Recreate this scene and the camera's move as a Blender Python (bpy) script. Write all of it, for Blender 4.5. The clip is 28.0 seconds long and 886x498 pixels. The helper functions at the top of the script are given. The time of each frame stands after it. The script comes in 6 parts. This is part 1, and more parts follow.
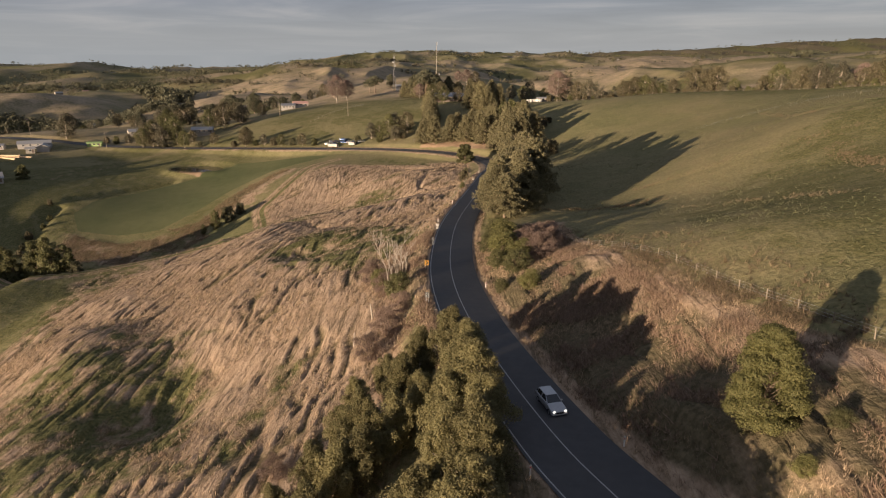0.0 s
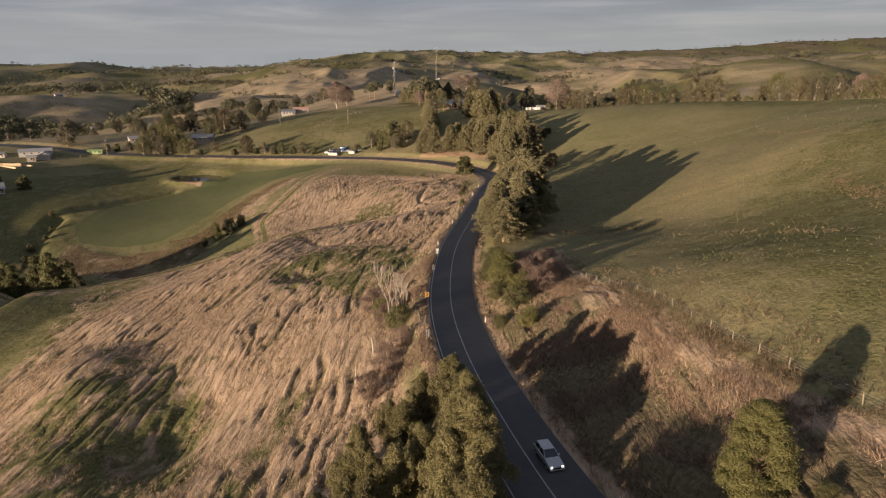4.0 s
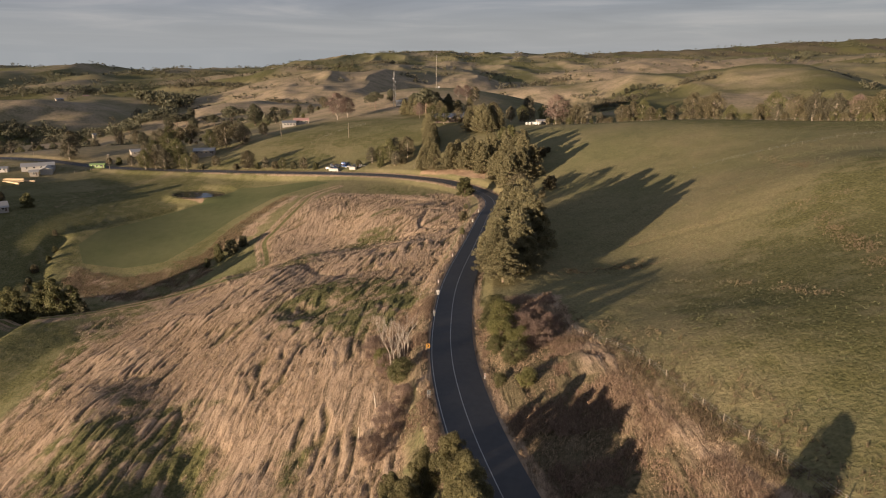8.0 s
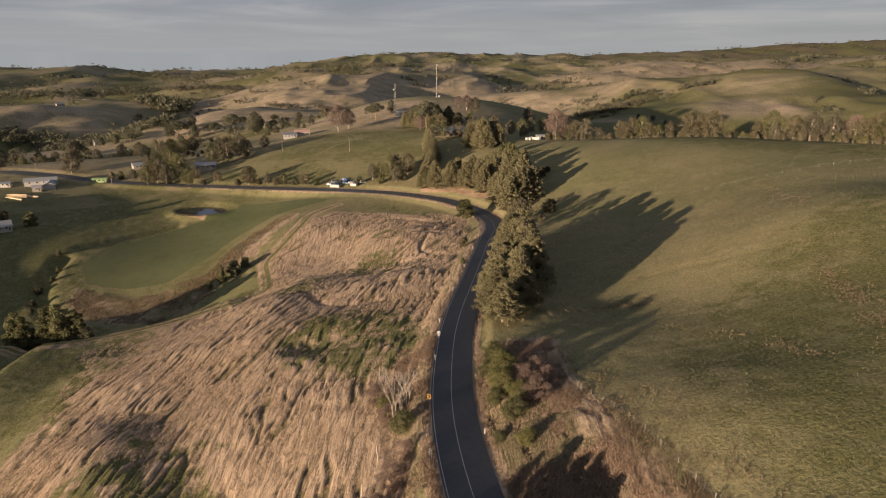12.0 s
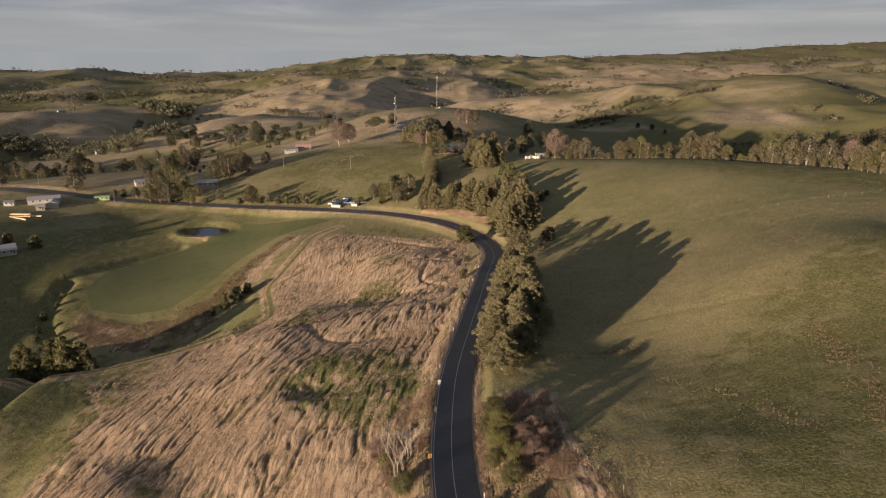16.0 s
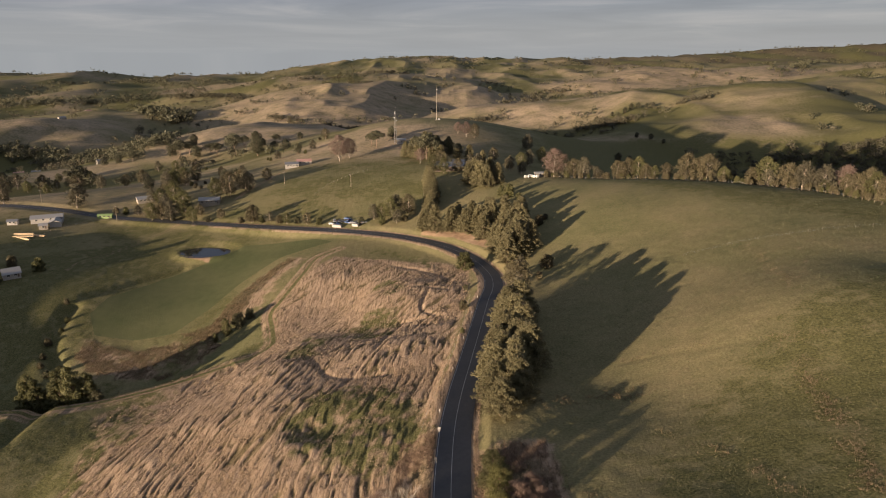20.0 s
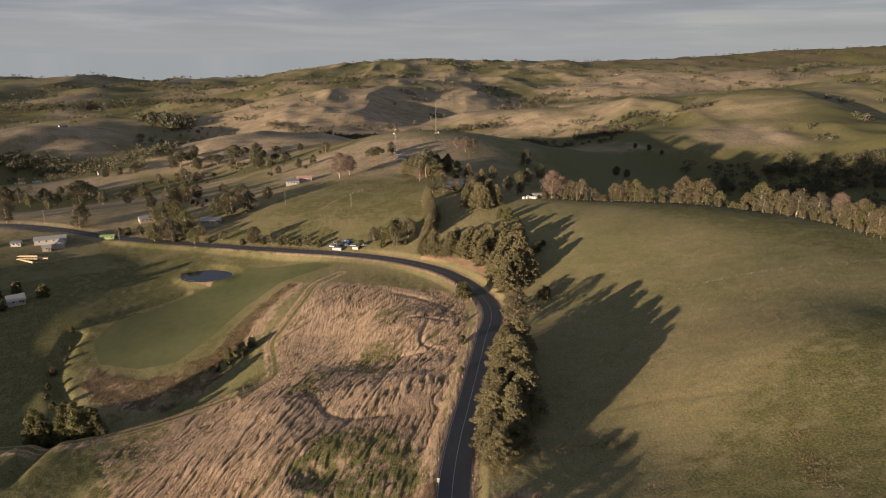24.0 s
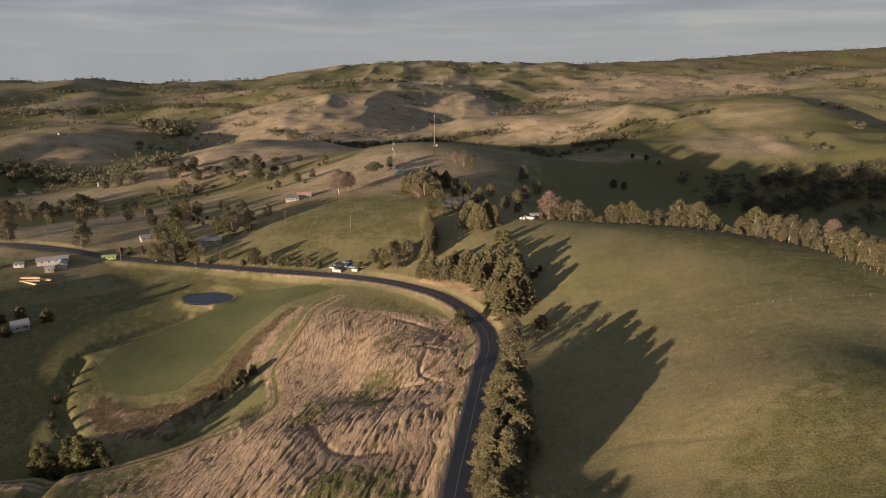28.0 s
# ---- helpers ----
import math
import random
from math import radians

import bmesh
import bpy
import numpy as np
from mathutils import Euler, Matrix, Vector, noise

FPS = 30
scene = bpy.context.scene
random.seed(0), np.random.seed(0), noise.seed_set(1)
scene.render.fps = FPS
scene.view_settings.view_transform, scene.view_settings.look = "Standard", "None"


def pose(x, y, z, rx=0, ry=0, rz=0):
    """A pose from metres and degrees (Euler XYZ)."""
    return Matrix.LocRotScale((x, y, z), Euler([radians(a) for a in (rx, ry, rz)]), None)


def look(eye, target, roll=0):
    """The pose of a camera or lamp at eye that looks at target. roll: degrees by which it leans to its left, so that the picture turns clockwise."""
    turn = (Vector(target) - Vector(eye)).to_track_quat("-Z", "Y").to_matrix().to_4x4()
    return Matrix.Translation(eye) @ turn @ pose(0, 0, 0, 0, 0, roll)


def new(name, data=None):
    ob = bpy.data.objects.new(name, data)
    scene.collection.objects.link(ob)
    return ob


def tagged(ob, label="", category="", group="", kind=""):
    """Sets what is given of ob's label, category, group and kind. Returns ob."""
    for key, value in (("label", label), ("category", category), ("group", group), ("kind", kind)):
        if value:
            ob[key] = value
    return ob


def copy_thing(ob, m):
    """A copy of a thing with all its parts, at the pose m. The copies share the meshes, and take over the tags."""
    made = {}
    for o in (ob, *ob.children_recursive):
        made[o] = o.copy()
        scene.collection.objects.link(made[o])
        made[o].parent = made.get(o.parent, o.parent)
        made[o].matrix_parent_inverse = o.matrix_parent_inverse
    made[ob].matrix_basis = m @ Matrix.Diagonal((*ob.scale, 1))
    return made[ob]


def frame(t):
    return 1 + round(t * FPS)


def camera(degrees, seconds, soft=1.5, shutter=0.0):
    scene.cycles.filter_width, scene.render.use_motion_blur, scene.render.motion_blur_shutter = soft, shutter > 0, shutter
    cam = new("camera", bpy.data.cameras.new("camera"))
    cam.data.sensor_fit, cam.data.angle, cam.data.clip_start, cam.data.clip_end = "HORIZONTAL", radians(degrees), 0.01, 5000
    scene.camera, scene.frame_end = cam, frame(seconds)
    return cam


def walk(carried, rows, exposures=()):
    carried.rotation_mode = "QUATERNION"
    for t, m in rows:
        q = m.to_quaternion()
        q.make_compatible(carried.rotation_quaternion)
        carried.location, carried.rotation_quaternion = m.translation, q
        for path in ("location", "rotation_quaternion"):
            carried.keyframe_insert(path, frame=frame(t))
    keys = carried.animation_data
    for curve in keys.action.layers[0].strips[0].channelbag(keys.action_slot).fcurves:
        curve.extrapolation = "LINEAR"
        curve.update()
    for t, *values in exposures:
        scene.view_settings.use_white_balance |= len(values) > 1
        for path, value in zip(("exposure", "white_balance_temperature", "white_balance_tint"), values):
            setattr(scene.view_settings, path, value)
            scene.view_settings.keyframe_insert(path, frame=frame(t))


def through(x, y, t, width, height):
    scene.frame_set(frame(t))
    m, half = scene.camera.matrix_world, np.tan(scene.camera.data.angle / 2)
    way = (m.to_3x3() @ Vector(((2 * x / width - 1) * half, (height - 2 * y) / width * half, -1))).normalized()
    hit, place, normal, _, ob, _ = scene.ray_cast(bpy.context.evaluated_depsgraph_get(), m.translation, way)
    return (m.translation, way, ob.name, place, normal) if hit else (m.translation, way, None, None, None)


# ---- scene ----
# camera: a drone that rises straight up beside a country road
cam = camera(69.1, 28.0, soft=1.15)
ROWS = [
    (0.0, 0.42, -0.77, 34.00, -16.57, 0.04, 0.37),
    (1.0, 0.41, -0.75, 35.15, -16.60, 0.03, 0.37),
    (2.0, 0.38, -0.72, 36.53, -16.63, 0.02, 0.37),
    (3.0, 0.35, -0.66, 38.15, -16.65, 0.02, 0.36),
    (4.0, 0.32, -0.59, 40.06, -16.68, 0.01, 0.36),
    (5.0, 0.28, -0.51, 42.41, -16.69, 0.01, 0.36),
    (6.0, 0.23, -0.42, 44.92, -16.71, 0.01, 0.36),
    (7.0, 0.18, -0.33, 47.51, -16.73, 0.01, 0.36),
    (8.0, 0.14, -0.22, 50.06, -16.74, 0.01, 0.37),
    (9.0, 0.09, -0.12, 52.56, -16.75, 0.01, 0.37),
    (10.0, 0.03, -0.01, 55.07, -16.76, 0.02, 0.37),
    (11.0, -0.01, 0.10, 57.48, -16.76, 0.02, 0.37),
    (12.0, -0.06, 0.20, 60.22, -16.76, 0.02, 0.37),
    (13.0, -0.11, 0.30, 63.41, -16.77, 0.02, 0.37),
    (14.0, -0.15, 0.38, 66.72, -16.77, 0.03, 0.37),
    (15.0, -0.19, 0.46, 69.94, -16.77, 0.03, 0.37),
    (16.0, -0.22, 0.52, 72.82, -16.77, 0.03, 0.37),
    (17.0, -0.25, 0.57, 75.75, -16.77, 0.03, 0.37),
    (18.0, -0.27, 0.60, 79.05, -16.76, 0.02, 0.36),
    (19.0, -0.28, 0.61, 82.39, -16.76, 0.02, 0.36),
    (20.0, -0.28, 0.59, 85.64, -16.76, 0.01, 0.35),
    (21.0, -0.28, 0.56, 88.99, -16.75, 0.00, 0.35),
    (22.0, -0.26, 0.49, 92.71, -16.75, -0.01, 0.34),
    (23.0, -0.23, 0.40, 96.67, -16.75, -0.02, 0.33),
    (24.0, -0.19, 0.27, 100.45, -16.74, -0.03, 0.31),
    (25.0, -0.13, 0.11, 104.15, -16.74, -0.05, 0.30),
    (26.0, -0.06, -0.09, 107.91, -16.74, -0.08, 0.28),
    (27.0, 0.02, -0.33, 111.62, -16.74, -0.10, 0.26),
    (28.0, 0.12, -0.60, 115.20, -16.74, -0.13, 0.24),
]
walk(cam, [(t, pose(x, y, z, 90 + pitch, 0, yaw) @ pose(0, 0, 0, 0, 0, roll)) for t, x, y, z, pitch, yaw, roll in ROWS])

# ---- light: low sun from behind on the left, under a broken cloud deck ----
SUN_ELEV, SUN_AZ = 4.2, 226.0
sun_from = Vector((math.sin(radians(SUN_AZ)) * math.cos(radians(SUN_ELEV)), math.cos(radians(SUN_AZ)) * math.cos(radians(SUN_ELEV)), math.sin(radians(SUN_ELEV))))
sun = new("sun", bpy.data.lights.new("sun", "SUN"))
sun.data.energy, sun.data.angle, sun.data.color = 6.6, radians(0.6), (1.0, 0.77, 0.56)
sun.matrix_world = look(sun_from * 1000, (0, 0, 0))
scene.view_settings.exposure = 0.67


def sky_world():
    w = bpy.data.worlds.new("world")
    scene.world = w
    w.use_nodes = True
    nt = w.node_tree
    nt.nodes.clear()
    n, l = nt.nodes.new, nt.links.new
    out, bg = n("ShaderNodeOutputWorld"), n("ShaderNodeBackground")
    sky = n("ShaderNodeTexSky")
    sky.sky_type, sky.sun_disc = "NISHITA", False
    sky.sun_elevation, sky.sun_rotation = radians(SUN_ELEV), radians(SUN_AZ)
    sky.altitude, sky.air_density, sky.dust_density = 200, 1.0, 1.5
    scale = n("ShaderNodeVectorMath")
    scale.operation = "SCALE"
    scale.inputs["Scale"].default_value = 0.10
    l(sky.outputs[0], scale.inputs[0])
    co, sep = n("ShaderNodeTexCoord"), n("ShaderNodeSeparateXYZ")
    l(co.outputs["Generated"], sep.inputs[0])
    # cloud deck: flat layers, stretched towards the horizon
    div = n("ShaderNodeMath")
    div.operation = "MAXIMUM"
    l(sep.outputs["Z"], div.inputs[0])
    div.inputs[1].default_value = 0.0
    add = n("ShaderNodeMath")
    add.operation = "ADD"
    l(div.outputs[0], add.inputs[0])
    add.inputs[1].default_value = 0.045
    dx, dy = n("ShaderNodeMath"), n("ShaderNodeMath")
    dx.operation = dy.operation = "DIVIDE"
    l(sep.outputs["X"], dx.inputs[0]), l(add.outputs[0], dx.inputs[1])
    l(sep.outputs["Y"], dy.inputs[0]), l(add.outputs[0], dy.inputs[1])
    comb = n("ShaderNodeCombineXYZ")
    l(dx.outputs[0], comb.inputs[0]), l(dy.outputs[0], comb.inputs[1])
    noise1 = n("ShaderNodeTexNoise")
    noise1.inputs["Scale"].default_value, noise1.inputs["Detail"].default_value, noise1.inputs["Roughness"].default_value = 0.33, 7, 0.56
    noise1.inputs["Distortion"].default_value = 0.6
    l(comb.outputs[0], noise1.inputs["Vector"])
    ramp = n("ShaderNodeValToRGB")
    e = ramp.color_ramp.elements
    e[0].position, e[0].color = 0.32, (0.100, 0.114, 0.166, 1)
    e[1].position, e[1].color = 0.72, (0.290, 0.280, 0.312, 1)
    mid = e.new(0.52)
    mid.color = (0.160, 0.174, 0.226, 1)
    l(noise1.outputs[0], ramp.inputs[0])
    # paler towards the horizon
    hz = n("ShaderNodeMapRange")
    hz.inputs["From Min"].default_value, hz.inputs["From Max"].default_value = 0.0, 0.11
    hz.inputs["To Min"].default_value, hz.inputs["To Max"].default_value = 0.85, 0.0
    hz.interpolation_type = "SMOOTHSTEP"
    l(sep.outputs["Z"], hz.inputs[0])
    pale = n("ShaderNodeMix")
    pale.data_type = "RGBA"
    pale.inputs["B"].default_value = (0.258, 0.272, 0.280, 1)
    l(hz.outputs[0], pale.inputs["Factor"]), l(ramp.outputs[0], pale.inputs["A"])
    mix = n("ShaderNodeMix")
    mix.data_type = "RGBA"
    mix.inputs["Factor"].default_value = 0.86
    l(scale.outputs[0], mix.inputs["A"]), l(pale.outputs["Result"], mix.inputs["B"])
    # the deck thickens and darkens overhead
    over = n("ShaderNodeMapRange")
    over.inputs["From Min"].default_value, over.inputs["From Max"].default_value = 0.06, 0.55
    over.inputs["To Min"].default_value, over.inputs["To Max"].default_value = 1.0, 0.9
    over.interpolation_type = "SMOOTHSTEP"
    l(sep.outputs["Z"], over.inputs[0])
    deck = n("ShaderNodeVectorMath")
    deck.operation = "SCALE"
    l(mix.outputs["Result"], deck.inputs[0]), l(over.outputs[0], deck.inputs["Scale"])
    l(deck.outputs[0], bg.inputs[0])
    bg.inputs[1].default_value = 1.0
    l(bg.outputs[0], out.inputs[0])


sky_world()


# ---- materials ----
def node_material(name):
    m = bpy.data.materials.new(name)
    m.use_nodes = True
    nt = m.node_tree
    nt.nodes.clear()
    out, bsdf = nt.nodes.new("ShaderNodeOutputMaterial"), nt.nodes.new("ShaderNodeBsdfPrincipled")
    nt.links.new(bsdf.outputs[0], out.inputs[0])
    return m, nt, bsdf, out


def noise_node(nt, scale, detail=4, rough=0.55, vector=None, distortion=0.0):
    n = nt.nodes.new("ShaderNodeTexNoise")
    n.inputs["Scale"].default_value, n.inputs["Detail"].default_value = scale, detail
    n.inputs["Roughness"].default_value, n.inputs["Distortion"].default_value = rough, distortion
    if vector is not None:
        nt.links.new(vector, n.inputs["Vector"])
    return n.outputs[0]


def ramp_node(nt, fac, stops):
    r = nt.nodes.new("ShaderNodeValToRGB")
    e = r.color_ramp.elements
    while len(e) < len(stops):
        e.new(0.5)
    for el, (p, c) in zip(e, stops):
        el.position, el.color = p, (*c, 1) if len(c) == 3 else c
    nt.links.new(fac, r.inputs[0])
    return r.outputs[0]


def mix_node(nt, fac, a, b, blend="MIX"):
    m = nt.nodes.new("ShaderNodeMix")
    m.data_type, m.blend_type = "RGBA", blend
    for key, v in (("Factor", fac), ("A", a), ("B", b)):
        if isinstance(v, (int, float)):
            m.inputs[key].default_value = v
        elif isinstance(v, tuple):
            m.inputs[key].default_value = (*v, 1)
        else:
            nt.links.new(v, m.inputs[key])
    return m.outputs["Result"]


def math_node(nt, op, a, b=0.0):
    m = nt.nodes.new("ShaderNodeMath")
    m.operation = op
    for i, v in enumerate((a, b)):
        if isinstance(v, (int, float)):
            m.inputs[i].default_value = v
        else:
            nt.links.new(v, m.inputs[i])
    return m.outputs[0]


def mapped(nt, scale=(1, 1, 1), rot=(0, 0, 0), space="Object"):
    c, m = nt.nodes.new("ShaderNodeTexCoord"), nt.nodes.new("ShaderNodeMapping")
    m.inputs["Scale"].default_value, m.inputs["Rotation"].default_value = scale, rot
    nt.links.new(c.outputs[space], m.inputs[0])
    return m.outputs[0]


def bump_node(nt, bsdf, height_out, strength=0.5, distance=0.1):
    b = nt.nodes.new("ShaderNodeBump")
    b.inputs["Strength"].default_value, b.inputs["Distance"].default_value = strength, distance
    nt.links.new(height_out, b.inputs["Height"])
    nt.links.new(b.outputs[0], bsdf.inputs["Normal"])


def plain(name, color, rough=0.7, metal=0.0, vary=0.15, scale=3.0, bump=0.0):
    """A painted, metal or timber surface with slight blotches and grain."""
    m, nt, bsdf, _ = node_material(name)
    co = mapped(nt)
    big, fine = noise_node(nt, scale, 3, vector=co), noise_node(nt, scale * 11, 4, vector=co)
    lo, hi = tuple(c * (1 - vary) for c in color), tuple(min(1, c * (1 + vary)) for c in color)
    col = mix_node(nt, 0.35, ramp_node(nt, big, [(0.3, lo), (0.7, hi)]), ramp_node(nt, fine, [(0.3, lo), (0.7, hi)]))
    nt.links.new(col, bsdf.inputs["Base Color"])
    bsdf.inputs["Roughness"].default_value, bsdf.inputs["Metallic"].default_value = rough, metal
    if bump:
        bump_node(nt, bsdf, fine, bump, 0.02)
    return m


def leaf_material(name, dark, light, rough=0.6, through=0.25):
    """Foliage: each spray takes its own tint; some light comes through."""
    m, nt, bsdf, out = node_material(name)
    geo = nt.nodes.new("ShaderNodeNewGeometry")
    info = nt.nodes.new("ShaderNodeObjectInfo")
    tint = ramp_node(nt, geo.outputs["Random Per Island"], [(0.0, dark), (1.0, light)])
    tone = math_node(nt, "ADD", math_node(nt, "MULTIPLY", info.outputs["Random"], 0.5), 0.75)
    col = nt.nodes.new("ShaderNodeVectorMath")
    col.operation = "SCALE"
    nt.links.new(tint, col.inputs[0]), nt.links.new(tone, col.inputs["Scale"])
    nt.links.new(col.outputs[0], bsdf.inputs["Base Color"])
    bsdf.inputs["Roughness"].default_value = rough
    bsdf.inputs["Specular IOR Level"].default_value = 0.25
    tr, mx = nt.nodes.new("ShaderNodeBsdfTranslucent"), nt.nodes.new("ShaderNodeMixShader")
    nt.links.new(col.outputs[0], tr.inputs[0])
    mx.inputs[0].default_value = through
    nt.links.new(bsdf.outputs[0], mx.inputs[1]), nt.links.new(tr.outputs[0], mx.inputs[2])
    nt.links.new(mx.outputs[0], out.inputs[0])
    return m


def ground_material():
    """Pasture, dry tussock, sown paddock, scrub floor and bare earth, told apart by attributes of the land."""
    m, nt, bsdf, _ = node_material("ground")

    def attr(name):
        a = nt.nodes.new("ShaderNodeAttribute")
        a.attribute_name = name
        return a.outputs["Fac"]

    co = mapped(nt)
    n_huge, n_big = noise_node(nt, 0.006, 3, vector=co), noise_node(nt, 0.035, 4, vector=co)
    n_mid, n_fine = noise_node(nt, 0.25, 5, 0.6, vector=co), noise_node(nt, 1.6, 5, 0.65, vector=co)
    streak = noise_node(nt, 1.0, 4, 0.6, vector=mapped(nt, (1.3, 0.14, 0.3), (0, 0, 0.2)), distortion=0.7)
    # pasture
    past = ramp_node(nt, n_big, [(0.30, (0.096, 0.108, 0.045)), (0.50, (0.180, 0.166, 0.078)), (0.72, (0.305, 0.244, 0.138))])
    past = mix_node(nt, 0.30, past, ramp_node(nt, n_mid, [(0.36, (0.075, 0.092, 0.034)), (0.64, (0.300, 0.240, 0.130))]))
    past = mix_node(nt, 0.40, past, ramp_node(nt, n_fine, [(0.36, (0.046, 0.050, 0.021)), (0.64, (0.380, 0.310, 0.165))]))
    past = mix_node(nt, 0.25, past, ramp_node(nt, n_huge, [(0.35, (0.110, 0.140, 0.055)), (0.65, (0.29, 0.225, 0.130))]))
    # dry tussock
    dry = ramp_node(nt, streak, [(0.36, (0.110, 0.080, 0.048)), (0.46, (0.330, 0.230, 0.152)), (0.62, (0.480, 0.354, 0.248))])
    dry = mix_node(nt, 0.35, dry, ramp_node(nt, n_fine, [(0.28, (0.14, 0.10, 0.06)), (0.72, (0.56, 0.43, 0.30))]))
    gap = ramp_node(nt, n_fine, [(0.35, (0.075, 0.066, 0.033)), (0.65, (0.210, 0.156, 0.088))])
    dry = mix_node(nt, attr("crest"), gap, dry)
    sown = mix_node(nt, 0.5, ramp_node(nt, n_mid, [(0.3, (0.088, 0.100, 0.044)), (0.7, (0.128, 0.134, 0.062))]), ramp_node(nt, n_big, [(0.35, (0.085, 0.100, 0.044)), (0.65, (0.150, 0.146, 0.072))]))
    scrub = ramp_node(nt, n_fine, [(0.3, (0.055, 0.050, 0.026)), (0.7, (0.190, 0.150, 0.090))])
    earth = ramp_node(nt, n_mid, [(0.3, (0.26, 0.175, 0.112)), (0.7, (0.42, 0.300, 0.200))])
    lush = ramp_node(nt, n_fine, [(0.33, (0.062, 0.068, 0.026)), (0.67, (0.196, 0.176, 0.076))])

    def soft(mask, wobble, w=0.5):
        s = math_node(nt, "ADD", mask, math_node(nt, "MULTIPLY", math_node(nt, "SUBTRACT", wobble, 0.5), w))
        r = nt.nodes.new("ShaderNodeMapRange")
        r.inputs["From Min"].default_value, r.inputs["From Max"].default_value = 0.35, 0.65
        nt.links.new(s, r.inputs[0])
        return r.outputs[0]

    tan = ramp_node(nt, n_big, [(0.32, (0.200, 0.172, 0.105)), (0.5, (0.350, 0.276, 0.188)), (0.68, (0.480, 0.365, 0.262))])
    tan = mix_node(nt, 0.4, tan, ramp_node(nt, n_mid, [(0.38, (0.090, 0.084, 0.040)), (0.62, (0.420, 0.325, 0.195))]))
    past = mix_node(nt, attr("tan"), past, tan)
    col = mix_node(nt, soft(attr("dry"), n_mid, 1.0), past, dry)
    col = mix_node(nt, soft(attr("scrub"), n_mid, 0.9), col, scrub)
    col = mix_node(nt, soft(attr("lush"), n_mid, 1.2), col, lush)
    col = mix_node(nt, soft(attr("sown"), n_mid, 0.1), col, sown)
    col = mix_node(nt, soft(attr("earth"), n_mid, 0.5), col, earth)
    nt.links.new(col, bsdf.inputs["Base Color"])
    bsdf.inputs["Roughness"].default_value = 0.95
    bsdf.inputs["Specular IOR Level"].default_value = 0.1
    rough = math_node(nt, "ADD", math_node(nt, "MULTIPLY", streak, attr("dry")), math_node(nt, "MULTIPLY", n_fine, 0.75))
    bump_node(nt, bsdf, math_node(nt, "MULTIPLY", rough, attr("rough")), 1.0, 0.34)
    return m


def asphalt_material():
    m, nt, bsdf, _ = node_material("asphalt")
    co = mapped(nt)
    big, mid, fine = noise_node(nt, 0.12, 3, vector=co), noise_node(nt, 0.9, 4, vector=co), noise_node(nt, 25, 3, vector=co)
    col = mix_node(nt, 0.5, ramp_node(nt, big, [(0.3, (0.042, 0.042, 0.046)), (0.7, (0.070, 0.069, 0.071))]), ramp_node(nt, mid, [(0.3, (0.038, 0.039, 0.043)), (0.7, (0.076, 0.074, 0.074))]))
    nt.links.new(mix_node(nt, 0.25, col, ramp_node(nt, fine, [(0.3, (0.02, 0.02, 0.02)), (0.7, (0.09, 0.09, 0.09))])), bsdf.inputs["Base Color"])
    bsdf.inputs["Roughness"].default_value = 0.75
    bump_node(nt, bsdf, fine, 0.4, 0.01)
    return m


GROUND, ASPHALT = ground_material(), asphalt_material()
LINE_PAINT = plain("line_paint", (0.36, 0.36, 0.35), 0.6, vary=0.25, scale=1.5)
BARK = plain("bark", (0.20, 0.145, 0.105), 0.9, vary=0.35, scale=2.5, bump=0.5)
PALE_BARK = plain("pale_bark", (0.42, 0.35, 0.28), 0.85, vary=0.3, scale=2.0, bump=0.4)
GREY_WOOD = plain("grey_wood", (0.36, 0.31, 0.255), 0.9, vary=0.25, scale=2.0, bump=0.3)
EUCALYPT = leaf_material("eucalypt_leaves", (0.123, 0.116, 0.052), (0.246, 0.215, 0.105), through=0.4)
OLIVE_LEAF = leaf_material("olive_leaves", (0.080, 0.083, 0.036), (0.160, 0.151, 0.067), through=0.35)
WATTLE = leaf_material("wattle_leaves", (0.096, 0.097, 0.036), (0.195, 0.182, 0.070), through=0.35)
PINE = leaf_material("pine_needles", (0.125, 0.118, 0.064), (0.25, 0.218, 0.120), through=0.32)
DARK_LEAF = leaf_material("dark_leaves", (0.062, 0.064, 0.036), (0.135, 0.122, 0.066), through=0.2)
RUSSET = leaf_material("russet_twigs", (0.148, 0.104, 0.083), (0.232, 0.168, 0.136), through=0.3)
BROWN_LEAF = leaf_material("brown_leaves", (0.081, 0.071, 0.040), (0.158, 0.133, 0.077))
STRAW = leaf_material("straw", (0.125, 0.090, 0.054), (0.520, 0.392, 0.262), through=0.25)
BRACKEN = leaf_material("bracken", (0.165, 0.122, 0.072), (0.430, 0.325, 0.205), through=0.2)
BRAMBLE = leaf_material("bramble", (0.070, 0.056, 0.034), (0.180, 0.132, 0.082), through=0.15)
RUSH = leaf_material("rushes", (0.130, 0.098, 0.055), (0.340, 0.260, 0.155))
HEATH = leaf_material("heath", (0.120, 0.082, 0.056), (0.300, 0.210, 0.150), through=0.15)
WOODS_LEAF = leaf_material("woods_leaves", (0.062, 0.064, 0.040), (0.118, 0.112, 0.068), through=0.2)
GREEN_BLADE = leaf_material("green_blades", (0.061, 0.073, 0.026), (0.172, 0.164, 0.071), through=0.2)
MUTED_LEAF = leaf_material("muted_leaves", (0.074, 0.069, 0.045), (0.146, 0.129, 0.085), through=0.2)
